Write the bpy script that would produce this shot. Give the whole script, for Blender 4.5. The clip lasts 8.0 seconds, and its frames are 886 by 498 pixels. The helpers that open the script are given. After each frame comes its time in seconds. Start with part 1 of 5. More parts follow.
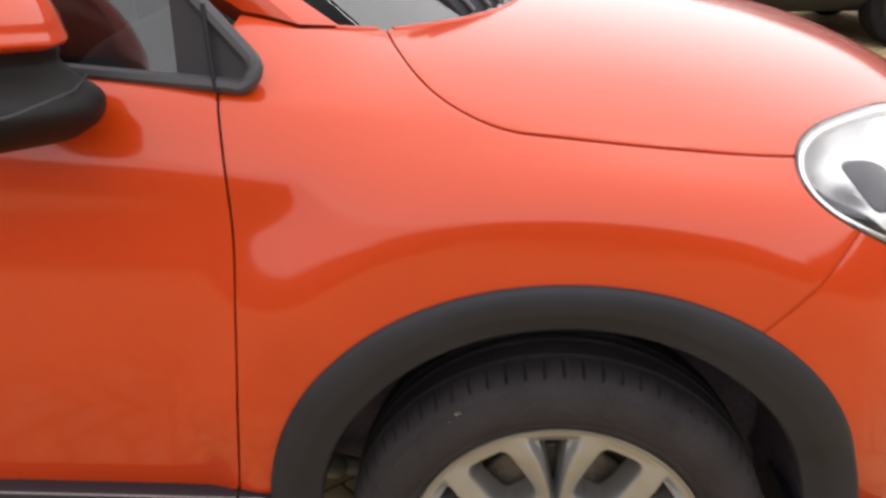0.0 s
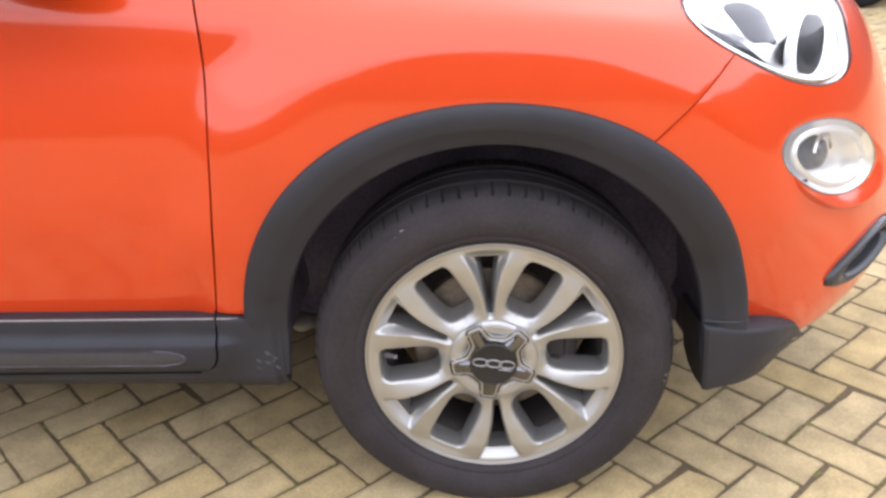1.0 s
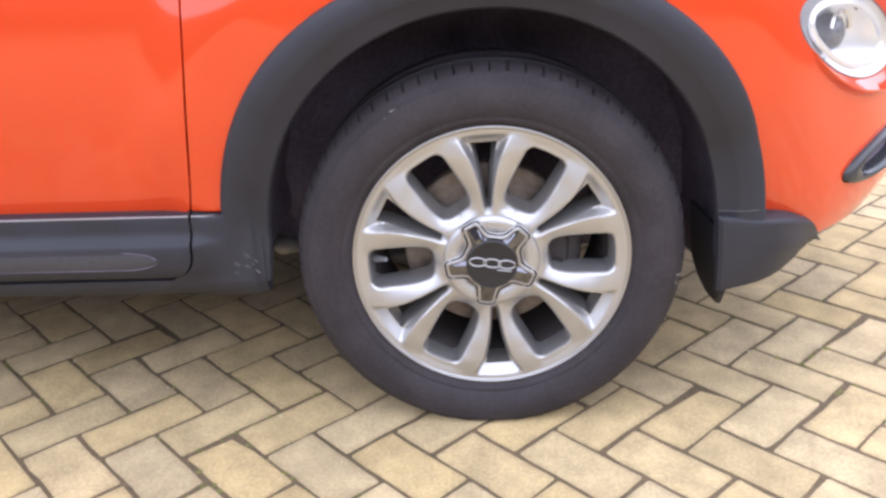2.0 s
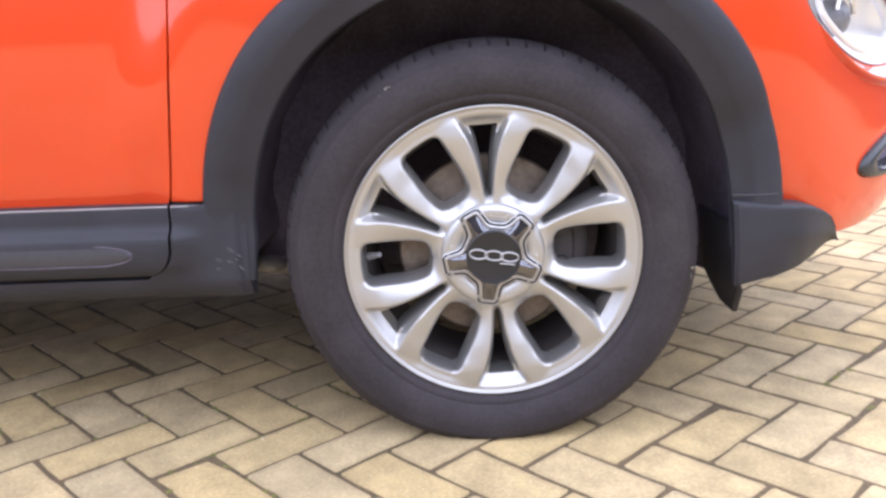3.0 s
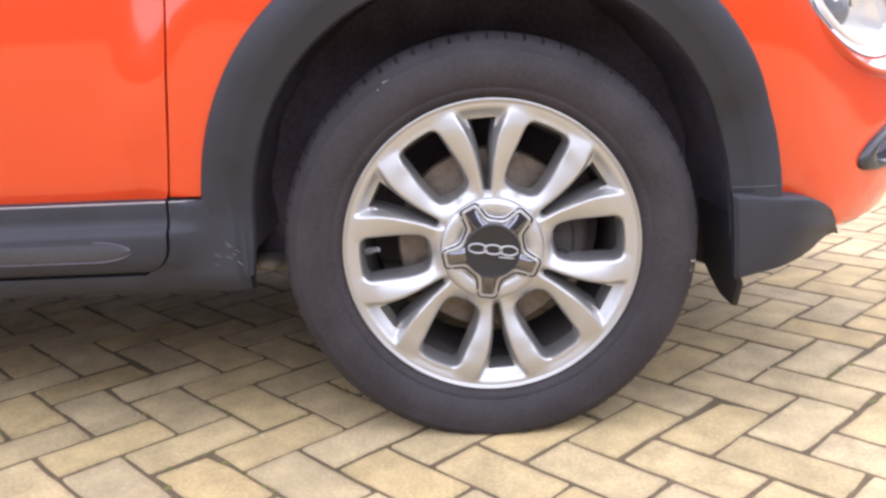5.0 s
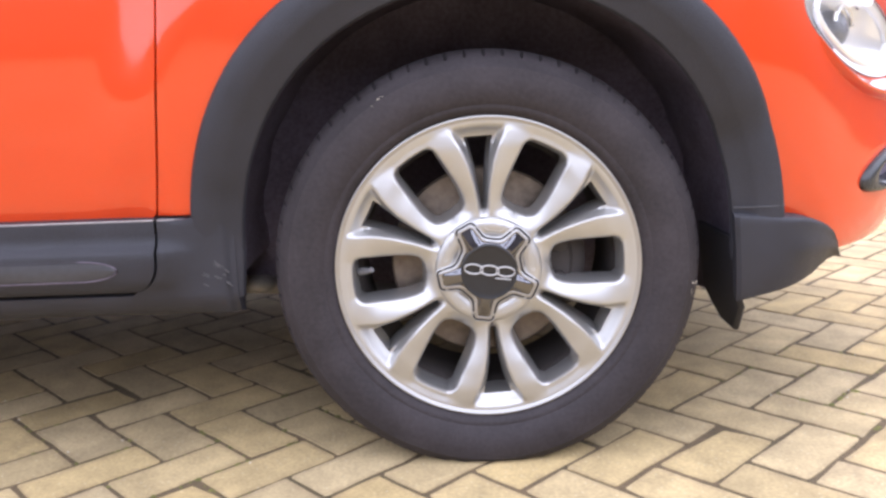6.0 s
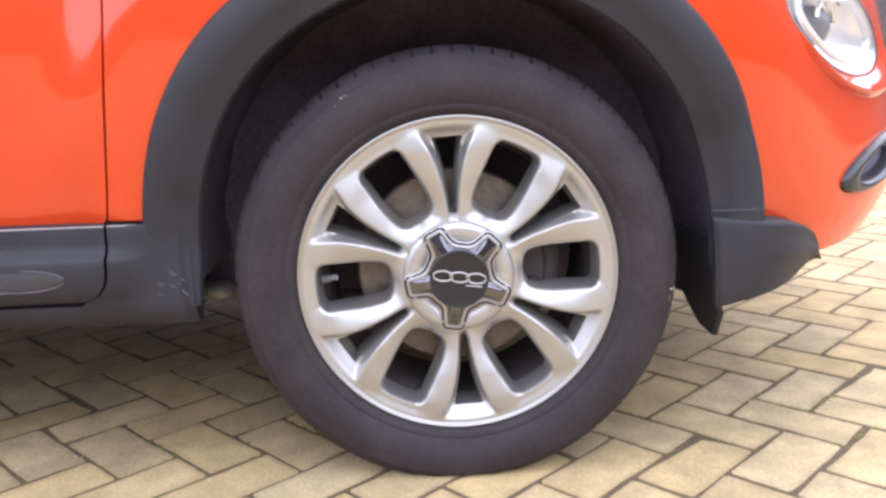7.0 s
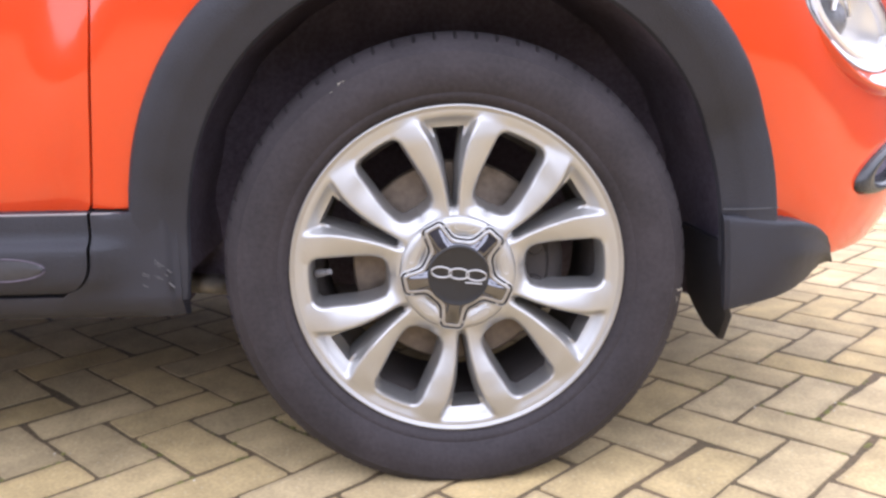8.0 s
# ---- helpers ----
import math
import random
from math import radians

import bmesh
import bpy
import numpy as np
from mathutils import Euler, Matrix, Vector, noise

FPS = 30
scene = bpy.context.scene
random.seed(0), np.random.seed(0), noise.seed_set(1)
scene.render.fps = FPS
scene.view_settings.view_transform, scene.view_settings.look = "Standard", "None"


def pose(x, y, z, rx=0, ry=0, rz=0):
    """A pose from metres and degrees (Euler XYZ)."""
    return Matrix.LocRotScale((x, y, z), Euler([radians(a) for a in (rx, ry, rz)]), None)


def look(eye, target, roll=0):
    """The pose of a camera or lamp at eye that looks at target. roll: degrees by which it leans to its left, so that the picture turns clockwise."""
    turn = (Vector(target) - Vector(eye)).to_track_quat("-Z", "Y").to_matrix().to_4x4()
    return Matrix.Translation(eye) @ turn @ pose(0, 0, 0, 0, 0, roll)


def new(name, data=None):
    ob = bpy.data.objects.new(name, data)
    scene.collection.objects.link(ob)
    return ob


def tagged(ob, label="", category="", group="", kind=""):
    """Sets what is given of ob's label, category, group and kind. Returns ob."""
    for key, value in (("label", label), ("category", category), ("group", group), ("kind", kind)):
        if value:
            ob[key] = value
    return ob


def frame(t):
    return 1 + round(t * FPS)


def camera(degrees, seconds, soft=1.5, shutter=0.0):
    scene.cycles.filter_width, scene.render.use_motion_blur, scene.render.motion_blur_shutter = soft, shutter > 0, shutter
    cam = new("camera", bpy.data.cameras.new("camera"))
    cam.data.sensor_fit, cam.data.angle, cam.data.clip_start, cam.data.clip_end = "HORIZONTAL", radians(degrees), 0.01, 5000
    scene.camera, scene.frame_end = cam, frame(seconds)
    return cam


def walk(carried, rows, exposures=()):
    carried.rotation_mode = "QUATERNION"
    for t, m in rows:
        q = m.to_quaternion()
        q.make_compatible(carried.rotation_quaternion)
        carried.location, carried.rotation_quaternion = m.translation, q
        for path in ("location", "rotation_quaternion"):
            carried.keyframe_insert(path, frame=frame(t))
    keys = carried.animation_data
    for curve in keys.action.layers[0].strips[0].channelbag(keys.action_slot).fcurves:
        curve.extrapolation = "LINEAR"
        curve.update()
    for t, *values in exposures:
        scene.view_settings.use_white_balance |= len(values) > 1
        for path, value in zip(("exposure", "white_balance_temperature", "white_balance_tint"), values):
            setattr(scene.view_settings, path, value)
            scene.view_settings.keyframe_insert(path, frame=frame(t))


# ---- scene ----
cam = camera(55.0, 8.0, soft=2.7, shutter=0.25)
PATH = [
    (0, (-0.111, -1.042, 1.31), (-0.218, 0.778, 0.488), -0.9),
    (0.2, (-0.1, -1.116, 1.259), (-0.139, 0.717, 0.46), -1.1),
    (0.5, (-0.083, -1.2, 1.251), (-0.086, 0.621, 0.425), -0.7),
    (0.7, (-0.041, -1.275, 1.19), (-0.124, 0.574, 0.432), -2.0),
    (1, (-0.028, -1.333, 1.149), (-0.107, 0.485, 0.318), -1.8),
    (1.5, (-0.021, -1.362, 1.009), (-0.089, 0.461, 0.188), -3.1),
    (1.7, (-0.0322, -1.3372, 0.9795), (-0.0934, 0.4849, 0.1572), -2.17),
    (2.8, (-0.0746, -1.3078, 0.6507), (-0.0768, 0.6275, 0.1459), -2.23),
    (3, (-0.077, -1.299, 0.657), (-0.08, 0.639, 0.163), -2.0),
    (3.5, (-0.082, -1.319, 0.639), (-0.111, 0.634, 0.208), -2.1),
    (4, (-0.074, -1.325, 0.632), (-0.07, 0.628, 0.2), -2.2),
    (4.5, (-0.076, -1.334, 0.632), (-0.095, 0.611, 0.163), -2.5),
    (4.7, (-0.0764, -1.3212, 0.6388), (-0.0806, 0.6200, 0.1574), -2.33),
    (5.8, (-0.0695, -1.2772, 0.6216), (-0.0738, 0.6724, 0.1753), -2.22),
    (6, (-0.079, -1.272, 0.615), (-0.064, 0.686, 0.205), -2.0),
    (6.5, (-0.07, -1.237, 0.62), (-0.023, 0.716, 0.194), -2.4),
    (7, (-0.066, -1.21, 0.621), (0.005, 0.743, 0.193), -1.9),
    (7.5, (-0.063, -1.18, 0.611), (0.039, 0.771, 0.18), -1.1),
    (8, (-0.072, -1.162, 0.601), (0.014, 0.79, 0.177), -0.8),
]
EXPOSURES = [(0.0, 1.07, 6650, 13), (0.5, 1.4, 6450, 14), (1.0, 1.85, 6050, 15), (1.5, 2.0, 5750, 18), (3.0, 2.14, 5600, 20), (4.5, 2.16, 5780, 20), (8.0, 2.17, 5760, 20)]
walk(cam, [(t, look(eye, target, roll)) for t, eye, target, roll in PATH], exposures=EXPOSURES)

# ---- light: a bright overcast sky ----
world = bpy.data.worlds.new("sky")
scene.world = world
world.use_nodes = True
wn, wl = world.node_tree.nodes, world.node_tree.links
wn.clear()
sky = wn.new("ShaderNodeTexSky")
sky.sky_type, sky.sun_disc, sky.sun_elevation, sky.sun_rotation = "NISHITA", False, radians(65), radians(47)
sky.dust_density, sky.air_density = 1.0, 1.0
pale = wn.new("ShaderNodeHueSaturation")
pale.inputs["Saturation"].default_value = 0.20
wb = wn.new("ShaderNodeBackground")
wb.inputs["Strength"].default_value = 0.15
wo = wn.new("ShaderNodeOutputWorld")
wl.new(sky.outputs[0], pale.inputs["Color"])
# the cloud cover evens the sky out
cloud = wn.new("ShaderNodeMix")
cloud.data_type = "RGBA"
cloud.inputs["Factor"].default_value = 0.66
cloud.inputs["B"].default_value = (3.6, 3.65, 3.75, 1)
wl.new(pale.outputs[0], cloud.inputs["A"])
wl.new(cloud.outputs["Result"], wb.inputs["Color"])
wl.new(wb.outputs[0], wo.inputs["Surface"])
sun = new("sun", bpy.data.lights.new("sun", "SUN"))
sun.data.energy, sun.data.angle, sun.data.color = 0.72, radians(160), (1.0, 0.97, 0.94)
sun.matrix_world = look((0.8, 0.5, 5.0), (0, 0, 0))


# ---- materials ----
def material(name, colour, rough=0.5, metal=0.0, coat=0.0, spread=0.12, scale=8.0, fine=120.0, bump=0.0, second=None, rough_spread=0.1, spec=0.5):
    """A surface with colour variation at two scales, uneven gloss and fine relief."""
    m = bpy.data.materials.new(name)
    m.use_nodes = True
    n, l = m.node_tree.nodes, m.node_tree.links
    p = n["Principled BSDF"]
    p.inputs["Metallic"].default_value, p.inputs["Coat Weight"].default_value = metal, coat
    p.inputs["Coat Roughness"].default_value = 0.10
    p.inputs["Specular IOR Level"].default_value = spec
    at = n.new("ShaderNodeTexCoord")
    big, small = n.new("ShaderNodeTexNoise"), n.new("ShaderNodeTexNoise")
    for node, s in ((big, scale), (small, fine)):
        node.inputs["Scale"].default_value, node.inputs["Detail"].default_value = s, 5.0
        l.new(at.outputs["Object"], node.inputs["Vector"])
    mix = n.new("ShaderNodeMath")
    mix.operation = "MULTIPLY_ADD"
    mix.inputs[1].default_value = 0.45
    l.new(small.outputs["Fac"], mix.inputs[0])
    part2 = n.new("ShaderNodeMath")
    part2.operation = "MULTIPLY"
    part2.inputs[1].default_value = 0.55
    l.new(big.outputs["Fac"], part2.inputs[0])
    l.new(part2.outputs[0], mix.inputs[2])
    ramp = n.new("ShaderNodeValToRGB")
    dark = second or tuple(c * (1 - 2 * spread) for c in colour)
    light = tuple(min(1.0, c * (1 + (0 if second else 2 * spread))) for c in colour)
    ramp.color_ramp.elements[0].position, ramp.color_ramp.elements[1].position = 0.33, 0.67
    ramp.color_ramp.elements[0].color, ramp.color_ramp.elements[1].color = (*dark, 1), (*light, 1)
    l.new(mix.outputs[0], ramp.inputs[0])
    l.new(ramp.outputs[0], p.inputs["Base Color"])
    gloss = n.new("ShaderNodeMapRange")
    gloss.inputs["From Min"].default_value, gloss.inputs["From Max"].default_value = 0.3, 0.7
    gloss.inputs["To Min"].default_value, gloss.inputs["To Max"].default_value = max(0.02, rough - rough_spread), min(1, rough + rough_spread)
    l.new(mix.outputs[0], gloss.inputs["Value"])
    l.new(gloss.outputs[0], p.inputs["Roughness"])
    if bump:
        b = n.new("ShaderNodeBump")
        b.inputs["Strength"].default_value, b.inputs["Distance"].default_value = min(1.0, bump * 250), 0.004
        l.new(small.outputs["Fac"], b.inputs["Height"])
        l.new(b.outputs[0], p.inputs["Normal"])
    return m


def clear(name, tint=(1, 1, 1), rough=0.0):
    m = bpy.data.materials.new(name)
    m.use_nodes = True
    p = m.node_tree.nodes["Principled BSDF"]
    p.inputs["Base Color"].default_value = (*tint, 1)
    p.inputs["Roughness"].default_value = rough
    p.inputs["Transmission Weight"].default_value = 1.0
    p.inputs["IOR"].default_value = 1.45
    return m


def brick_material():
    m = material("buff_paving_block", (0.460, 0.352, 0.184), 0.92, spread=0.14, scale=14, fine=170, bump=0.0014)
    n, l = m.node_tree.nodes, m.node_tree.links
    p = n["Principled BSDF"]
    ramp = next(x for x in n if x.type == "VALTORGB")
    info, geo = n.new("ShaderNodeObjectInfo"), n.new("ShaderNodeNewGeometry")
    add = n.new("ShaderNodeMath")
    add.operation = "ADD"
    l.new(info.outputs["Random"], add.inputs[0])
    l.new(geo.outputs["Random Per Island"], add.inputs[1])
    frac = n.new("ShaderNodeMath")
    frac.operation = "FRACT"
    l.new(add.outputs[0], frac.inputs[0])
    tone = n.new("ShaderNodeMapRange")
    tone.inputs["To Min"].default_value, tone.inputs["To Max"].default_value = 0.91, 1.07
    l.new(frac.outputs[0], tone.inputs["Value"])
    hsv = n.new("ShaderNodeHueSaturation")
    l.new(ramp.outputs[0], hsv.inputs["Color"])
    l.new(tone.outputs[0], hsv.inputs["Value"])
    # one weathering over all the blocks, and pale grit in their faces
    for node in list(n):
        if node.type == "TEX_NOISE":
            l.new(geo.outputs["Position"], node.inputs["Vector"])
    stain, stain_range, stained = n.new("ShaderNodeTexNoise"), n.new("ShaderNodeMapRange"), n.new("ShaderNodeMath")
    stain.inputs["Scale"].default_value, stain.inputs["Detail"].default_value = 5.0, 6.0
    stain_range.inputs["From Min"].default_value, stain_range.inputs["From Max"].default_value = 0.35, 0.65
    stain_range.inputs["To Min"].default_value, stain_range.inputs["To Max"].default_value = 0.85, 1.08
    stained.operation = "MULTIPLY"
    l.new(geo.outputs["Position"], stain.inputs["Vector"])
    l.new(stain.outputs["Fac"], stain_range.inputs["Value"])
    l.new(stain_range.outputs[0], stained.inputs[0])
    l.new(tone.outputs[0], stained.inputs[1])
    l.new(stained.outputs[0], hsv.inputs["Value"])
    grit, few, pale_mix = n.new("ShaderNodeTexVoronoi"), n.new("ShaderNodeMapRange"), n.new("ShaderNodeMix")
    grit.inputs["Scale"].default_value = 75.0
    few.inputs["From Min"].default_value, few.inputs["From Max"].default_value = 0.07, 0.17
    few.inputs["To Min"].default_value, few.inputs["To Max"].default_value = 0.34, 0.0
    pale_mix.data_type = "RGBA"
    pale_mix.inputs["B"].default_value = (0.72, 0.67, 0.52, 1)
    l.new(geo.outputs["Position"], grit.inputs["Vector"])
    l.new(grit.outputs["Distance"], few.inputs["Value"])
    l.new(few.outputs[0], pale_mix.inputs["Factor"])
    l.new(hsv.outputs[0], pale_mix.inputs["A"])
    # each block fired a little differently, greyer or yellower
    hue, sat = n.new("ShaderNodeMath"), n.new("ShaderNodeMapRange")
    hue.operation = "MULTIPLY"
    hue.inputs[1].default_value = 7.31
    hue_part = n.new("ShaderNodeMath")
    hue_part.operation = "FRACT"
    l.new(frac.outputs[0], hue.inputs[0])
    l.new(hue.outputs[0], hue_part.inputs[0])
    l.new(hue_part.outputs[0], sat.inputs["Value"])
    sat.inputs["To Min"].default_value, sat.inputs["To Max"].default_value = 0.93, 1.08
    l.new(sat.outputs[0], hsv.inputs["Saturation"])
    # grime trodden into the worn edges
    edge, rough_edge, dirt, dirty = n.new("ShaderNodeAttribute"), n.new("ShaderNodeTexNoise"), n.new("ShaderNodeMath"), n.new("ShaderNodeMix")
    edge.attribute_name = "grime"
    rough_edge.inputs["Scale"].default_value, rough_edge.inputs["Detail"].default_value = 60.0, 6.0
    l.new(geo.outputs["Position"], rough_edge.inputs["Vector"])
    dirt.operation = "MULTIPLY"
    spots = n.new("ShaderNodeMapRange")
    spots.inputs["From Min"].default_value, spots.inputs["From Max"].default_value = 0.35, 0.62
    spots.inputs["To Min"].default_value, spots.inputs["To Max"].default_value = 0.08, 0.52
    l.new(rough_edge.outputs["Fac"], spots.inputs["Value"])
    l.new(edge.outputs["Fac"], dirt.inputs[0])
    l.new(spots.outputs[0], dirt.inputs[1])
    dirty.data_type = "RGBA"
    dirty.inputs["B"].default_value = (0.20, 0.145, 0.085, 1)
    l.new(dirt.outputs[0], dirty.inputs["Factor"])
    l.new(pale_mix.outputs["Result"], dirty.inputs["A"])
    l.new(dirty.outputs["Result"], p.inputs["Base Color"])
    return m


PAINT = material("orange_car_paint", (0.655, 0.058, 0.006), 0.40, metal=0.1, coat=1.0, spread=0.03, scale=3, fine=900, rough_spread=0.03, spec=0.1)
PLASTIC = material("grained_black_plastic", (0.025, 0.025, 0.032), 0.52, spread=0.15, scale=9, fine=500, bump=0.0012, spec=0.38)
# black parts: lens haze and purple shadow tint are put into this paler colour
DARK = material("haze_lifted_black", (0.145, 0.124, 0.160), 0.85, spread=0.2, spec=0.2)
TRIM = material("grey_black_rubber_trim", (0.060, 0.060, 0.066), 0.45, spread=0.1, fine=300)
RUBBER = material("tyre_rubber", (0.036, 0.031, 0.034), 0.72, spread=0.18, scale=12, fine=160, bump=0.0008, spec=0.25)
ALLOY = material("silver_alloy", (0.485, 0.482, 0.476), 0.43, metal=0.85, spread=0.012, scale=16, fine=300, rough_spread=0.02)
DULL_ALLOY = material("dusty_alloy", (0.405, 0.400, 0.395), 0.40, metal=0.85, spread=0.03, scale=18, fine=200, rough_spread=0.05)
SMOKED = material("smoked_chrome", (0.17, 0.17, 0.185), 0.12, metal=1.0, spread=0.02, rough_spread=0.02)
CHROME = material("chrome", (0.82, 0.82, 0.82), 0.06, metal=1.0, spread=0.02, rough_spread=0.03)
SATIN = material("satin_reflector", (0.75, 0.75, 0.75), 0.26, metal=1.0, spread=0.01, rough_spread=0.02)
GLOSS = material("gloss_black", (0.016, 0.016, 0.019), 0.08, coat=0.6, spread=0.1, rough_spread=0.03)
BLADE = material("dark_satin_grey", (0.085, 0.085, 0.092), 0.16, metal=0.8, spread=0.02, rough_spread=0.02)
BRIGHT = material("bright_reflector", (0.86, 0.86, 0.86), 0.30, metal=0.65, spread=0.01, rough_spread=0.02)
SHROUD = material("gloss_dark_grey_plastic", (0.040, 0.042, 0.047), 0.26, spread=0.1, fine=300, rough_spread=0.04)
PANEL_GREY = material("dark_grey_panel", (0.030, 0.028, 0.032), 0.5, spread=0.1, fine=300, spec=0.3)
# black plastic of the door mirror, its unlit underside's shade put into the colour
SHADED_BLACK = material("shaded_black_plastic", (0.011, 0.010, 0.010), 0.55, spread=0.12, fine=400, spec=0.2)
PROJECTOR = material("dark_projector", (0.020, 0.020, 0.024), 0.45, spread=0.15, spec=0.2)
GREY = material("lamp_grey", (0.16, 0.16, 0.17), 0.3, spread=0.1)
RUST = material("worn_brake_steel", (0.185, 0.150, 0.118), 0.55, metal=0.6, spread=0.2, scale=20, fine=90)
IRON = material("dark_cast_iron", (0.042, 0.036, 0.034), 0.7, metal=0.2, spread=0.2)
LENS = clear("clear_lens")
LENS.node_tree.nodes["Principled BSDF"].inputs["IOR"].default_value = 1.22
GLASS = clear("tinted_glass", (0.66, 0.70, 0.72))
GLASS.node_tree.nodes["Principled BSDF"].inputs["IOR"].default_value = 1.6
SCREEN = clear("sky_mirroring_screen_glass", (0.62, 0.64, 0.62))
SCREEN.node_tree.nodes["Principled BSDF"].inputs["IOR"].default_value = 2.1
PAINT.node_tree.nodes["Principled BSDF"].inputs["Coat IOR"].default_value = 1.6
BRICK = brick_material()
JOINT = material("mossy_jointing_sand", (0.165, 0.112, 0.062), 0.95, scale=5, fine=80, bump=0.004, second=(0.070, 0.056, 0.026))
MOSS = material("joint_moss", (0.145, 0.138, 0.036), 0.95, spread=0.25, scale=20, fine=300)
GRIT = material("pale_grit", (0.55, 0.50, 0.40), 0.9, spread=0.25, scale=40, fine=300)
FAR_PAVING = material("far_block_paving", (0.40, 0.315, 0.165), 0.9, spread=0.15, scale=3, fine=30)
RENDERED = material("dark_grey_wall", (0.115, 0.105, 0.108), 0.9, spread=0.2, scale=2, fine=20, bump=0.003)
BLACK_RUBBER = material("black_tyre_rubber", (0.010, 0.009, 0.010), 0.7, spread=0.2, spec=0.2)
BLACK_PAINT = material("black_car_paint", (0.008, 0.008, 0.010), 0.4, coat=0.25, spread=0.1, rough_spread=0.03)
SEAT = material("dark_cloth", (0.03, 0.03, 0.033), 0.9, spread=0.2, fine=400)


# ---- building blocks ----
def mesh(name, verts, faces, mat, parent=None, label="", smooth=True, data=None):
    """One mesh object, as a part under its parent where one is given."""
    if data is None:
        data = bpy.data.meshes.new(name)
        data.from_pydata([tuple(map(float, p)) for p in verts], [], [tuple(map(int, f)) for f in faces])
        data.materials.append(mat)
        if smooth:
            data.polygons.foreach_set("use_smooth", [True] * len(data.polygons))
            data.set_sharp_from_angle(angle=radians(40))
        data.update()
    ob = new(name, data)
    if parent is not None:
        ob.parent = parent
    if label:
        tagged(ob, label)
    return ob


def empty(name, at=(0, 0, 0)):
    ob = new(name)
    ob.location = at
    return ob


def joined(*pieces):
    """Several (verts, faces) as one."""
    verts, faces = [], []
    for v, f in pieces:
        k = len(verts)
        verts += [tuple(p) for p in v]
        faces += [tuple(i + k for i in q) for q in f]
    return verts, faces


def loft(rings, closed=True, caps=True):
    """Skin over rings of equal length."""
    n = len(rings[0])
    verts = [tuple(p) for r in rings for p in r]
    faces = []
    for a in range(len(rings) - 1):
        for b in range(n if closed else n - 1):
            c = (b + 1) % n
            faces.append((a * n + b, a * n + c, (a + 1) * n + c, (a + 1) * n + b))
    if caps and closed:
        faces.append(tuple(range(n))[::-1])
        faces.append(tuple(range((len(rings) - 1) * n, len(rings) * n)))
    return verts, faces


def lathe(profile, n=96, closed=False):
    """(radius, y) pairs turned about the y axis."""
    rings = []
    for r, y in profile:
        rings.append([(r * math.sin(2 * math.pi * k / n), y, r * math.cos(2 * math.pi * k / n)) for k in range(n)])
    if closed:
        rings.append(rings[0])
    return loft(rings, True, False)


def tube(points, radius, n=8, closed=False, flat=1.0, up=(0, 0, 1)):
    """A round or flattened bar along points; radius may be a list."""
    pts = [Vector(p) for p in points]
    count = len(pts)
    rings = []
    for i, p in enumerate(pts):
        a = pts[(i - 1) % count] if closed or i else pts[0]
        b = pts[(i + 1) % count] if closed or i < count - 1 else pts[-1]
        t = (b - a).normalized()
        side = t.cross(Vector(up))
        side = side.normalized() if side.length > 1e-5 else t.orthogonal().normalized()
        top = side.cross(t).normalized()
        r = radius[i] if isinstance(radius, (list, tuple)) else radius
        rings.append([p + side * (r * math.cos(2 * math.pi * k / n)) + top * (r * flat * math.sin(2 * math.pi * k / n)) for k in range(n)])
    if closed:
        return loft(rings + [rings[0]], True, False)
    return loft(rings, True, True)


def blob(centre, radii, n=28, m=18, power=1.0, turn=None):
    """A rounded body: an ellipsoid, squarer for a power under 1."""
    def bend(c):
        return math.copysign(abs(c) ** power, c)
    rings = []
    for a in range(1, m):
        h = math.pi * a / m
        ring = []
        for b in range(n):
            w = 2 * math.pi * b / n
            p = Vector((radii[0] * bend(math.sin(h)) * bend(math.cos(w)), radii[1] * bend(math.sin(h)) * bend(math.sin(w)), radii[2] * bend(math.cos(h))))
            ring.append((turn @ p if turn else p) + Vector(centre))
        rings.append(ring[::-1])
    return loft(rings, True, True)


def slab(outline, depth, inset=0.004):
    """A plate from a flat outline [(Vector)], thick along depth, with a chamfered face."""
    pts = [Vector(p) for p in outline]
    d = Vector(depth)
    mid = sum(pts, Vector()) / len(pts)
    def shrunk(k, off):
        return [p + (mid - p).normalized() * k + d * off for p in pts]
    return loft([shrunk(inset, 0), shrunk(0, min(0.4, inset / d.length)), shrunk(0, 1 - min(0.4, inset / d.length)), shrunk(inset, 1)], True, True)


# ---- the car's body as one smooth surface: levels up the side and over the bonnet ----
#        z, side inset, front reach, where the corner begins
LEVELS = np.array([
    (0.240, 0.030, 0.800, 0.25), (0.300, 0.014, 0.892, 0.25), (0.410, 0.005, 0.957, 0.25), (0.520, -0.003, 0.934, 0.25),
    (0.650, -0.007, 0.900, 0.25), (0.750, -0.005, 0.860, 0.25), (0.840, 0.003, 0.815, 0.24), (0.900, 0.022, 0.780, 0.22),
    (0.940, 0.075, 0.750, 0.20), (0.975, 0.150, 0.690, 0.16), (1.010, 0.280, 0.590, 0.10), (1.035, 0.450, 0.440, 0.04),
    (1.050, 0.650, 0.250, -0.04), (1.056, 0.880, 0.050, -0.10)])
HALF = 0.88
WHEEL_Z = 0.3125
ARCH_Z = 0.346


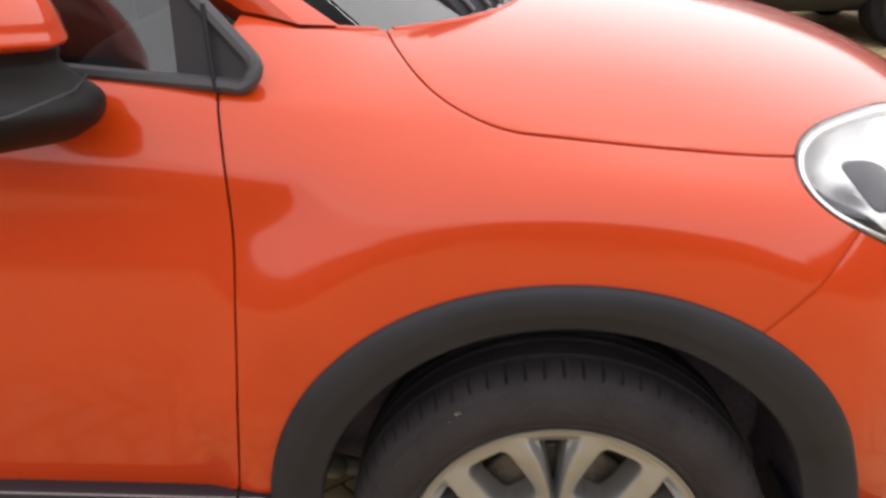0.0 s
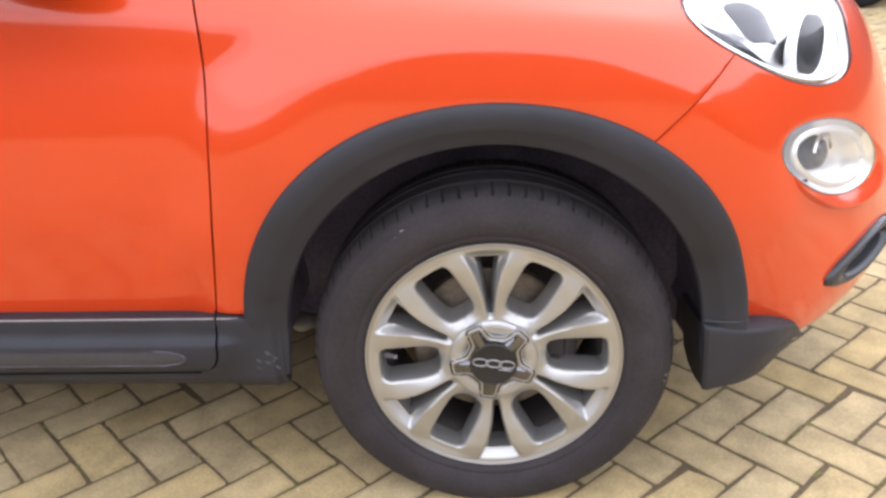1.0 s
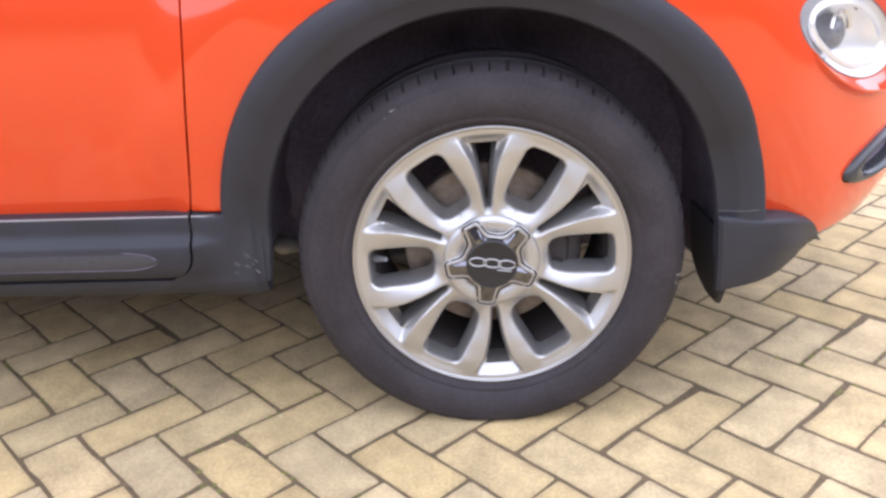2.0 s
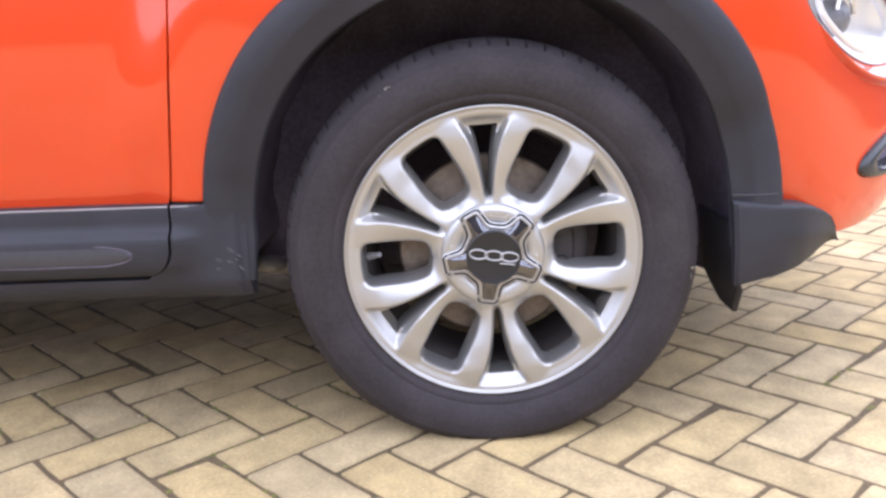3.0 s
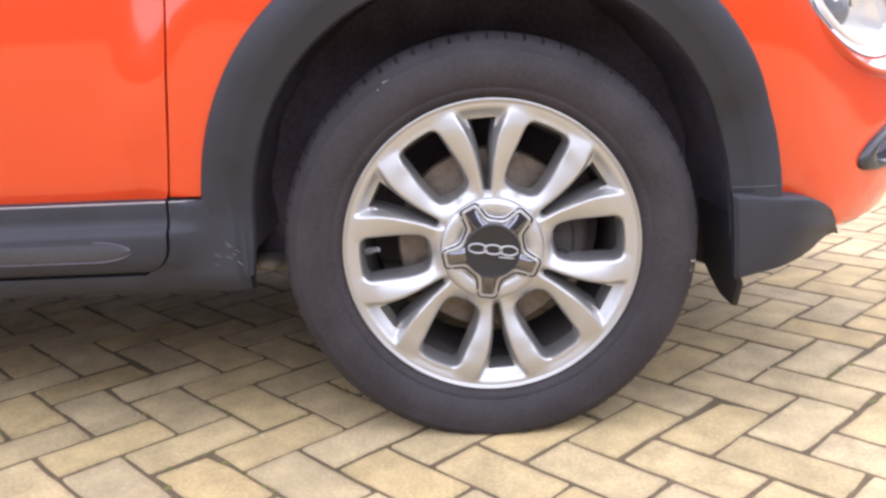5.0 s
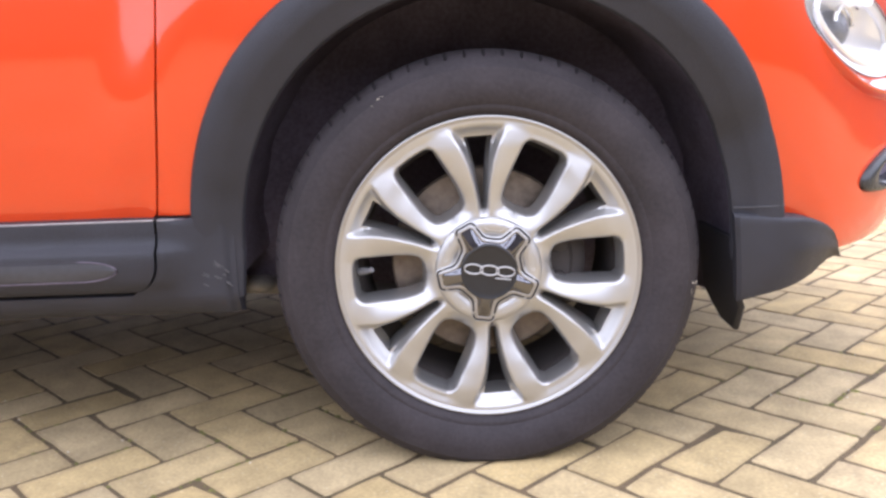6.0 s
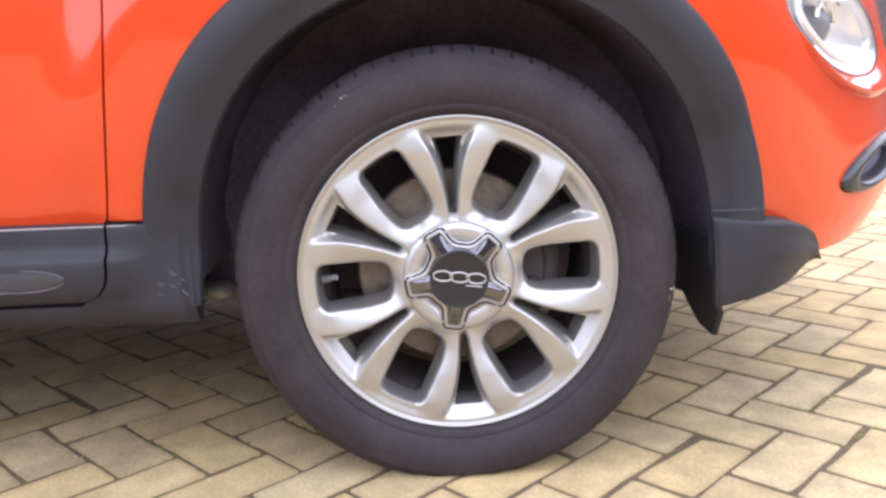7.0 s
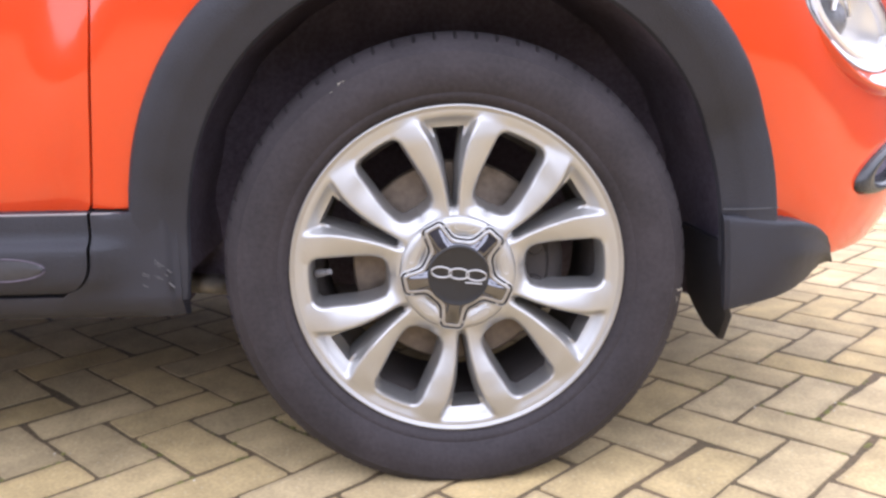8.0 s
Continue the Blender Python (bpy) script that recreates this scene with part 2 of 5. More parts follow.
def along(table, v):
    """Smooth reading of a table of levels (Catmull-Rom)."""
    v = np.clip(np.asarray(v, float), 0, len(table) - 1.0001)
    i = np.floor(v).astype(int)
    f = (v - i)[..., None]
    p = [table[np.clip(i + k, 0, len(table) - 1)] for k in (-1, 0, 1, 2)]
    return 0.5 * (2 * p[1] + (p[2] - p[0]) * f + (2 * p[0] - 5 * p[1] + 4 * p[2] - p[3]) * f ** 2
                  + (3 * p[1] - p[0] - 3 * p[2] + p[3]) * f ** 3)


def ease(a, b, x):
    f = np.clip((x - a) / (b - a), 0, 1)
    return f * f * (3 - 2 * f)


def arch_outer(w):
    """Radius of the wheel arch's outer edge, w from upright."""
    return 0.456 + 0.013 * np.sin(2 * w) ** 2 - 0.005 * np.sin(w) ** 2


def arch_inner(w):
    return 0.386 + 0.006 * np.sin(2 * w) ** 2 - 0.014 * np.sin(w) ** 2


def body(u, v):
    """The body's skin. u: metres back from the corner's start when below 0, the turn round the corner from 0 to 1;
    v: the level, 0 at the sill to 13 at the bonnet's middle."""
    u, v = np.broadcast_arrays(np.asarray(u, float), np.asarray(v, float))
    z, d, reach, start = np.moveaxis(along(LEVELS, v), -1, 0)
    turn = np.clip(u, 0, 1) * np.pi / 2
    x = start + np.where(u < 0, u, (reach - start) * np.sin(turn))
    d = d * (1 - 0.34 * ease(-0.15, -0.60, x) * ease(5.0, 8.0, v) * (1 - ease(8.5, 11, v)))
    y = HALF - (HALF - d) * np.cos(turn) ** 0.8
    z = z + 0.085 * ease(5.0, 8.5, v) * (0.30 - np.maximum(x, -1.1))
    r = np.hypot(x, z - ARCH_Z)
    beside = ease(0.70, 1.08, np.arctan2(-x, np.maximum(z - ARCH_Z, 1e-6)))
    y = y - (0.030 - 0.010 * beside) * (1 - ease(0.535, 0.69 - 0.055 * beside, r)) * (1 - ease(0.15, 0.45, u)) * ease(0.36, 0.62, z)
    y = y + 0.013 * ease(-0.22, -0.46, x) * ease(0.73, 0.90, z) * (1 - ease(0.96, 1.06, z))
    y = y + 0.022 * ease(-0.46, -0.56, x) * (1 - ease(0.40, 0.68, z))
    z = z + 0.050 * ease(-0.25, -0.50, x) * ease(8.6, 10.4, v)
    tail = np.clip((-2.75 - x) / 0.60, 0, 1)
    y = HALF - (HALF - y) * np.sqrt(np.clip(1 - tail ** 3, 0, 1))
    return np.stack([x, y, z], -1)


def normals(u, v):
    e = 1e-3
    a = body(u + e, v) - body(u - e, v)
    b = body(u, v + e * 8) - body(u, v - e * 8)
    n = np.cross(a, b)
    return n / np.maximum(np.linalg.norm(n, axis=-1, keepdims=True), 1e-12)


# ---- shut lines and openings, each as a signed distance in metres (above 0: kept) ----
def door_gap_x(z):
    return -0.461 - np.where(z < 0.83, 0.237, 0.52) * (z - 0.83) ** 2


def bonnet_v(x):
    return 8.06 + 0.35 * (0.31 - x) + 45 * np.maximum(0, -0.06 - x) ** 2


def behind_door_gap(u, v):
    p = body(u, v)
    return door_gap_x(p[..., 2]) - p[..., 0]


def ahead_of_door_gap(u, v):
    return -behind_door_gap(u, v)


def above_sill(u, v):
    p = body(u, v)
    return p[..., 2] - 0.413


def outside_arch(u, v):
    p = body(u, v)
    z = p[..., 2]
    out = []
    for x in (p[..., 0], p[..., 0] + 2.57):
        w = np.arctan2(x, np.maximum(z - ARCH_Z, 1e-6))
        out.append(np.where(z > ARCH_Z, np.hypot(x, z - ARCH_Z) - arch_outer(w), np.abs(x) - 0.451) + 0.008)
    return np.minimum(*out)


def below_bonnet(u, v):
    x = body(u, v)[..., 0]
    return (bonnet_v(x) - v) * 0.05


def above_bonnet(u, v):
    return -below_bonnet(u, v)


def bumper_line(x):
    return 0.792 + 0.97 * (x - 0.313)


def above_bumper(u, v):
    p = body(u, v)
    return (p[..., 2] - bumper_line(p[..., 0])) * 0.75


def in_bumper(u, v):
    return -above_bumper(u, v)


class Opening:
    """A rounded opening in the skin: a softly three-cornered oval drawn in a slanting plane and carried onto the skin."""

    def __init__(self, centre, right, up, radii, lean, terms, guess):
        self.o, right, up = (np.array(q) for q in (centre, right, up))
        self.a = (right * math.cos(lean) + up * math.sin(lean)) / radii[0]
        self.b = (up * math.cos(lean) - right * math.sin(lean)) / radii[1]
        self.d, self.terms, self.guess, self.scale = np.cross(right, up), terms, guess, radii[1]
        self.right, self.up = right, up

    def radius(self, w):
        return sum(c * (np.cos if k % 2 else np.sin)(((k + 1) // 2) * w) if k else c + 0 * w for k, c in enumerate(self.terms))

    def test(self, u, v):
        q = body(u, v) - self.o
        a, b = q @ self.a, q @ self.b
        far = np.abs(q @ self.d) > 0.30
        return np.where(far, 1.0, (np.hypot(a, b) - self.radius(np.arctan2(b, a))) * self.scale)

    def reach(self, a, b):
        """The skin's u, v where the oval's own axes read a, b."""
        u, v = np.full(np.shape(a), self.guess[0]), np.full(np.shape(a), self.guess[1])
        e = 1e-4
        for step in range(25):
            q = body(u, v) - self.o
            qu, qv = (body(u + e, v) - body(u - e, v)) / (2 * e), (body(u, v + e) - body(u, v - e)) / (2 * e)
            f, g = q @ self.a - a, q @ self.b - b
            fu, fv, gu, gv = qu @ self.a, qv @ self.a, qu @ self.b, qv @ self.b
            det = fu * gv - fv * gu
            det = np.where(np.abs(det) < 1e-4, 1e-4, det)
            u = np.clip(u - np.clip((f * gv - fv * g) / det, -0.08, 0.08), -0.3, 0.98)
            v = np.clip(v - np.clip((fu * g - f * gu) / det, -0.6, 0.6), 0.1, 12.9)
        return u, v

    def at(self, rho, w):
        rho, w = np.broadcast_arrays(np.asarray(rho, float), np.asarray(w, float))
        r = rho * self.radius(w)
        return self.reach(r * np.cos(w), r * np.sin(w))

    def spot(self, right, up, lift):
        """A place over the skin, right and up in metres from the middle, and the skin's normal there."""
        q = self.right * right + self.up * up
        u, v = self.reach(np.array(q @ self.a), np.array(q @ self.b))
        return Vector(body(u, v) + normals(u, v) * lift), Vector(normals(u, v))


LAMP = Opening((0.4882, 0.1637, 0.889), (0.9225, -0.3861, 0.0), (0.0938, 0.2242, 0.970), (0.1434, 0.090), -0.48, (0.9763, -0.0038, -0.0011, -0.0127, -0.0036, 0.0196, -0.0902), (0.35, 7.2))
FOG = Opening((0.590, 0.115, 0.655), (0.9197, -0.3925, 0.0), (0.1175, 0.2754, 0.9541), (0.0690, 0.0690), 0.0, (1.0, 0.132, 0.048, 0.078, -0.022, -0.023, 0.0145), (0.37, 4.1))
outside_lamp, outside_fog = LAMP.test, FOG.test


def outside_vent(u, v):
    a, b = u - 0.4673, v * 0.1 - 0.2263
    p, q = (0.975 * a + 0.222 * b) / 0.118, (-0.222 * a + 0.975 * b) / 0.034
    return (np.hypot(p, q) - 1) * 0.06


def bonnet_rear_x(y):
    return -0.05 - 0.235 * np.clip((0.88 - y) / 0.541, 0, 1.2) ** 3.8


def ahead_of_screen(u, v):
    p = body(u, v)
    return p[..., 0] - bonnet_rear_x(p[..., 1])


def wing_top(x):
    """The level at which the wing ends under the windscreen pillar."""
    return np.clip(10.4 + 4.4 * (x + 0.285), 9.92, 10.45)


def below_belt(u, v):
    """Under the window line; ahead of the window's rounded tip the wing runs up to the windscreen pillar."""
    p = body(u, v)
    x = p[..., 0]
    top = 8.9 + (wing_top(x) - 8.9) * ease(-0.500, -0.480, x)
    return (top - v) * 0.05


def lip_top(x):
    """Upper edge of the plastic lip ahead of the wheel."""
    return 0.384 - 0.12 * (x - 0.43) - 3.0 * np.maximum(0, x - 0.47) ** 2 - 12.0 * np.maximum(0, x - 0.560) ** 2


def above_lip(u, v):
    p = body(u, v)
    x = p[..., 0]
    return p[..., 2] - np.maximum(lip_top(x), 0.300) + 0.002


def in_lip(u, v):
    p = body(u, v)
    return lip_top(p[..., 0]) - 0.002 - p[..., 2]


def nose_line(u, v):
    """The bonnet's front edge runs across the nose from lamp to lamp."""
    return (v - (7.75 - 0.5 * (1 - u))) * 0.06


def panel(name, us, vs, tests, mat, parent, label="", gap=0.0018, lift=0.0, deep=0.016, both=False, side=1):
    """A piece of the skin inside all the tests, its edges drawn onto the shut lines and turned in."""
    U, V = np.meshgrid(us, vs, indexing="ij")
    U, V = U.copy(), V.copy()
    uc, vc = (U[:-1, :-1] + U[1:, 1:]) / 2, (V[:-1, :-1] + V[1:, 1:]) / 2
    keep = np.ones(uc.shape, bool)
    for f in tests:
        keep &= f(uc, vc) > 0
    used = np.zeros(U.shape, int)
    gone = np.zeros(U.shape, int)
    for di in (0, 1):
        for dj in (0, 1):
            sl = (slice(di, di + uc.shape[0]), slice(dj, dj + uc.shape[1]))
            used[sl] += keep
            gone[sl] += ~keep
    edge = (used > 0) & (gone > 0)
    u, v = U[edge], V[edge]
    if len(u):
        e = 1e-4
        def pull(f, u, v, mask):
            val = f(u, v)
            pu = np.linalg.norm(body(u + e, v) - body(u - e, v), axis=-1) / (2 * e) + 1e-9
            pv = np.linalg.norm(body(u, v + e) - body(u, v - e), axis=-1) / (2 * e) + 1e-9
            fu, fv = (f(u + e, v) - f(u - e, v)) / (2 * e) / pu, (f(u, v + e) - f(u, v - e)) / (2 * e) / pv
            s = np.clip(-(val - gap) / np.maximum(fu ** 2 + fv ** 2, 1e-3), -0.012, 0.012) * mask
            return u + s * fu / pu, v + s * fv / pv
        for step in range(4):
            vals = np.array([f(u, v) for f in tests])
            near = np.abs(vals).argmin(0)
            for k, f in enumerate(tests):
                u, v = pull(f, u, v, (near == k) | (vals[k] < gap))
        u = np.clip(u, us[0], us[-1])
        v = np.clip(v, vs[0], vs[-1])
        U[edge], V[edge] = u, v
    P, N = body(U, V), normals(U, V)
    P = P + N * (lift(P)[..., None] if callable(lift) else lift)
    P[edge] -= N[edge] * 0.0007
    number = -np.ones(U.shape, int)
    number[used > 0] = np.arange((used > 0).sum())
    verts = [tuple(p) for p in P[used > 0]]
    norm = N[used > 0]
    i, j = np.nonzero(keep)
    quads = np.stack([number[i, j], number[i + 1, j], number[i + 1, j + 1], number[i, j + 1]], 1)
    faces = [tuple(q) for q in quads]
    count = {}
    for q in faces:
        for k in range(4):
            a, b = q[k], q[(k + 1) % 4]
            if (b, a) in count:
                count[(b, a)] = None
            else:
                count[(a, b)] = 1
    rim = [k for k, c in count.items() if c]
    inner = {}
    for a, b in rim:
        for k in (a, b):
            if k not in inner:
                inner[k] = (len(verts), len(verts) + 1)
                verts.append(verts[k])
                verts.append(tuple(np.array(verts[k]) - norm[k] * deep))
        faces.append((inner[b][0], inner[a][0], inner[a][1], inner[b][1]))
    sides = []
    if both or side > 0:
        sides.append((verts, faces))
    if both or side < 0:
        sides.append(([(x, 2 * HALF - y, z) for x, y, z in verts], [f[::-1] for f in faces]))
    vv, ff = joined(*sides)
    return mesh(name, vv, ff, mat, parent, label)


# ---- the orange car ----
car = tagged(empty("car", (0, 0, 0)), "glossy orange crossover car with black arch cladding on block paving", "car")
for side in (1, -1):
    door = panel("front_door", np.arange(-1.72, -0.55, 0.0075), np.arange(2.0, 9.3, 0.09), (behind_door_gap, above_sill, below_belt), PAINT, car, side=side, gap=0.0022)
    panel("front_wing", np.arange(-0.80, 0.45, 0.006), np.arange(1.8, 10.6, 0.075),
          (ahead_of_door_gap, above_sill, outside_arch, below_bonnet, above_bumper, outside_lamp, below_belt), PAINT, car, side=side, gap=0.0016)
    panel("rear_quarter_panel", np.arange(-3.60, -1.72, 0.02), np.arange(2.0, 9.3, 0.15), (above_sill, outside_arch, below_belt), PAINT, car, side=side)
panel("bonnet", np.r_[np.arange(-0.45, 0, 0.01), np.arange(0, 1.0001, 0.01)], np.arange(7.2, 13.0001, 0.06), (above_bonnet, outside_lamp, ahead_of_screen, nose_line), PAINT, car, both=True)
panel("front_bumper", np.r_[np.arange(-0.12, 0, 0.004), np.arange(0, 1.0001, 0.0065)], np.arange(0.5, 8.0, 0.07),
      (in_bumper, outside_arch, outside_lamp, outside_fog, outside_vent, above_lip, lambda u, v: -nose_line(u, v)), PAINT, car, both=True, gap=0.0009)
for side in (1, -1):
    panel("under_bumper", np.arange(0.30, 1.0001, 0.01), np.arange(0.0, 1.5, 0.06), (in_lip, lambda u, v: body(u, v)[..., 0] - 0.50, lambda u, v: 0.585 - body(u, v)[..., 0]), DARK, car, "black underside of the bumper", lift=-0.006, side=side)


def shell():
    """The dark structure under the panels."""
    out = []
    for us, vs, tests in ((np.r_[np.arange(-3.55, -0.4, 0.06), np.arange(-0.4, 1.0001, 0.03)], np.arange(2.0, 8.9, 0.3), (outside_arch, outside_lamp, outside_fog, outside_vent)),
                          (np.r_[np.arange(-0.42, 0, 0.03), np.arange(0, 1.0001, 0.03)], np.arange(8.0, 13.01, 0.25), (outside_lamp, ahead_of_screen))):
        U, V = np.meshgrid(us, vs, indexing="ij")
        P = body(U, V) - normals(U, V) * 0.022
        n = len(vs)
        verts = [tuple(p) for p in P.reshape(-1, 3)]
        faces = []
        uc, vc = (U[:-1, :-1] + U[1:, 1:]) / 2, (V[:-1, :-1] + V[1:, 1:]) / 2
        keep = np.ones(uc.shape, bool)
        for f in tests:
            keep &= f(uc, vc) > -0.004
        for i, j in zip(*np.nonzero(keep)):
            faces.append((i * n + j, (i + 1) * n + j, (i + 1) * n + j + 1, i * n + j + 1))
        out.append((verts, faces))
        out.append(([(x, 2 * HALF - y, z) for x, y, z in verts], [f[::-1] for f in faces]))
    return joined(*out)


mesh("inner_body", *shell(), DARK, car, "black inner body behind the panels")
# floor pan and engine bay tray
mesh("floor_pan", *slab([(-3.2, 0.26, 0.195), (-0.46, 0.26, 0.195), (-0.46, 0.37, 0.195), (0.42, 0.37, 0.185), (0.42, 0.24, 0.205), (0.58, 0.46, 0.225), (0.70, 0.88, 0.225),
     (0.58, 1.30, 0.225), (0.42, 1.52, 0.205), (0.42, 1.39, 0.185), (-0.46, 1.39, 0.195), (-0.46, 1.50, 0.195), (-3.2, 1.50, 0.195)], (0, 0, 0.10), 0.002), DARK, car, "black underbody", smooth=False)


def side_y(x, z):
    """How far in the skin lies at a place on the car's side."""
    k = ((SIDE[..., 0] - x) ** 2 + (SIDE[..., 2] - z) ** 2).argmin()
    return float(SIDE.reshape(-1, 3)[k, 1])


SIDE = body(*np.meshgrid(np.arange(-1.0, 0.5, 0.006), np.arange(0, 8, 0.04), indexing="ij"))


def bumper_lip():
    """The plastic lip ahead of the wheel: flush with the arch behind, dying into the bumper ahead, creased along its middle."""
    rings = []
    for x in [0.3825, 0.3840, 0.388] + list(np.linspace(0.395, 0.585, 30)) + [0.592, 0.598, 0.603, 0.607]:
        top = float(lip_top(x))
        foot = 0.250 + 0.28 * (x - 0.384) - 0.60 * (x - 0.384) ** 2
        top = max(top, foot + 0.004)
        k = float(ease(0.43, 0.60, x))
        face = []
        for i in range(13):
            f = (0.0, 0.022, 0.06, 0.12, 0.20, 0.28, 0.36, 0.44, 0.52, 0.64, 0.76, 0.88, 1.0)[i]
            z = top + (foot - top) * f
            skin = side_y(x, z)
            crease = 0.0055 * float(ease(0.30, 0.0, abs(f - 0.46))) * float(ease(0.44, 0.50, x))
            under = 0.022 * max(0.0, f - 0.45) ** 1.5
            swing = 0.078 * (z - 0.252) * float(1 - ease(0.384, 0.415, x))
            face.append((x - swing, (1 - k) * min(-0.0180, skin - 0.010) + k * (skin - 0.009) + 0.006 * float(1 - ease(0.3825, 0.389, x)) - crease + under + (0.0055 if i == 0 else 0.0015 if i == 1 else 0.002 if i == 12 else 0.0), z))
        back = 0.010 + 0.025 * float(ease(0.39, 0.42, x))
        rings.append([(face[0][0], max(face[0][1] + back, side_y(x, top) + 0.012) if x > 0.42 else face[0][1] + back, top - 0.001)] + face + [(x, face[-1][1] + back, foot + 0.004)])
    return loft(rings, True, True)


LIP = bumper_lip()
for flip in (False, True):
    mesh("bumper_lip", *(([(x, 2 * HALF - y, z) for x, y, z in LIP[0]], [q[::-1] for q in LIP[1]]) if flip else LIP), PLASTIC, car, "black plastic lower bumper lip")


def arch_cladding():
    """The broad plastic lip round the wheel: a legged arch with a rolled inner edge."""
    stations = [("l", z) for z in np.linspace(0.284, 0.335, 6)] + [("c", a) for a in np.linspace(-90, 90, 73)] + [("r", z) for z in np.linspace(0.335, 0.315, 3)]
    rings = []
    for kind, s in stations:
        w = radians(s) if kind == "c" else (-math.pi / 2 if kind == "l" else math.pi / 2)
        dx, dz = math.sin(w), (math.cos(w) if kind == "c" else 0.0)
        base = ARCH_Z if kind == "c" else s
        low = max(0.0, ARCH_Z - base)
        outer, inner = float(arch_outer(w)), float(arch_inner(w)) + 0.09 * low
        slant = 1.2 * low if kind == "r" else 0.0
        def at(r, y):
            return (dx * r, y, base + dz * r + slant * (r - inner))
        outer_y = side_y(dx * outer, base + dz * outer)
        z_here = base + dz * outer
        face = min(outer_y - 0.009, -0.012)
        if dx < 0:
            face += 0.007 * (1 - float(ease(0.36, 0.46, z_here)))
        wide = outer - inner
        rings.append([at(outer + 0.0015, outer_y + 0.014), at(outer + 0.0015, outer_y - 0.003), at(outer - 0.001, face + 0.002), at(outer - 0.006, face - 0.002), at(outer - 0.28 * wide, face - 0.004),
                      at(outer - 0.50 * wide, face - 0.003), at(outer - 0.60 * wide, face), at(outer - 0.66 * wide, face + 0.003), at(inner + 0.010, face + 0.0085), at(inner + 0.003, face + 0.012), at(inner, face + 0.019),
                      at(inner + 0.004, face + 0.030), at(inner + 0.012, face + 0.036), at(inner + 0.022, face + 0.036), at(outer - 0.012, face + 0.03)])
    return loft(rings, True, True)


ARCH = arch_cladding()
mesh("wheel_arch_cladding", *ARCH, PLASTIC, car, "matt black plastic wheel arch cladding")
for dx, flip in ((-2.57, False), (0, True), (-2.57, True)):
    v, f = ARCH
    v = [(x + dx, 2 * HALF - y if flip else y, z) for x, y, z in v]
    mesh("wheel_arch_cladding", v, [q[::-1] for q in f] if flip else f, PLASTIC, car, "matt black plastic wheel arch cladding")


def liner():
    """The dark well round the wheel, open below."""
    pieces = []
    prof = [(a, 0) for a in np.linspace(-97, 100, 43)]
    rings = []
    for y in (0.02, 0.06, 0.12, 0.20, 0.30, 0.36):
        rings.append([(math.sin(radians(a)) * (0.408 + 0.004 * math.sin(a * 0.35) * (y > 0.1)), y, 0.345 + math.cos(radians(a)) * 0.408) for a, q in prof])
    pieces.append(loft(rings, False, False))
    back = [(math.sin(radians(a)) * 0.412, 0.36, 0.345 + math.cos(radians(a)) * 0.412) for a, q in prof]
    pieces.append((back + [(0, 0.36, 0.2)], [(k, k + 1, len(back)) for k in range(len(back) - 1)]))
    return joined(*pieces)


LINER = liner()
for dx in (0, -2.57):
    for flip in (False, True):
        v = [(x + dx, 2 * HALF - y if flip else y, z) for x, y, z in LINER[0]]
        mesh("wheel_well_liner", v, LINER[1], DARK, car, "black felted wheel well liner")

# rubber deflector hanging ahead of the wheel
mesh("air_deflector", *slab([(0.392, 0.045, 0.34), (0.398, 0.045, 0.245), (0.408, 0.055, 0.222), (0.425, 0.125, 0.163), (0.412, 0.150, 0.176), (0.398, 0.165, 0.205), (0.396, 0.20, 0.225), (0.385, 0.21, 0.34)], (0.010, -0.003, 0), 0.002), PLASTIC, car, "black rubber air deflector hanging ahead of the wheel")


# ---- sill and door cladding ----
def along_x(profile, xs):
    """A moulding: (y, z) pairs drawn along x, one profile per x where a function is given."""
    return loft([[(x, y, z) for y, z in (profile(x) if callable(profile) else profile)] for x in xs], True, True)


CORNER = 0.050


def foot_back(z):
    """How far the cladding's shut line has swung back at a height, on its way into the horizontal."""
    low = min(max(0.0, 0.348 - z), CORNER * 0.999)
    return CORNER - math.sqrt(CORNER ** 2 - low ** 2)


def bulged(y, z):
    """The rounded shoulder of the cladding, which stands out under a shallow hollow."""
    return y - 0.0055 * float(ease(0.377, 0.364, z) * ease(0.299, 0.318, z)) if y < 0 else y


def door_cladding():
    prof = [(0.010, 0.4112), (-0.0035, 0.4098), (-0.0062, 0.4078), (-0.0070, 0.400), (-0.0068, 0.388), (-0.0072, 0.379), (-0.0100, 0.371), (-0.0150, 0.365), (-0.0170, 0.360), (-0.0175, 0.350), (-0.0172, 0.340), (-0.0165, 0.332),
            (-0.0155, 0.325), (-0.0140, 0.318), (-0.0125, 0.311), (-0.0105, 0.305), (-0.0085, 0.301), (-0.0050, 0.2985), (0.03, 0.298), (0.03, 0.4105)]
    prof = [(bulged(y, z), z) for y, z in prof]
    rings = []
    for x in list(np.linspace(-1.55, -0.62, 12)) + list(np.linspace(-0.61, -0.5025, 18)):
        rings.append([(min(x, -0.5025 - foot_back(z)), y, z) for y, z in prof])
    return loft(rings, True, True)


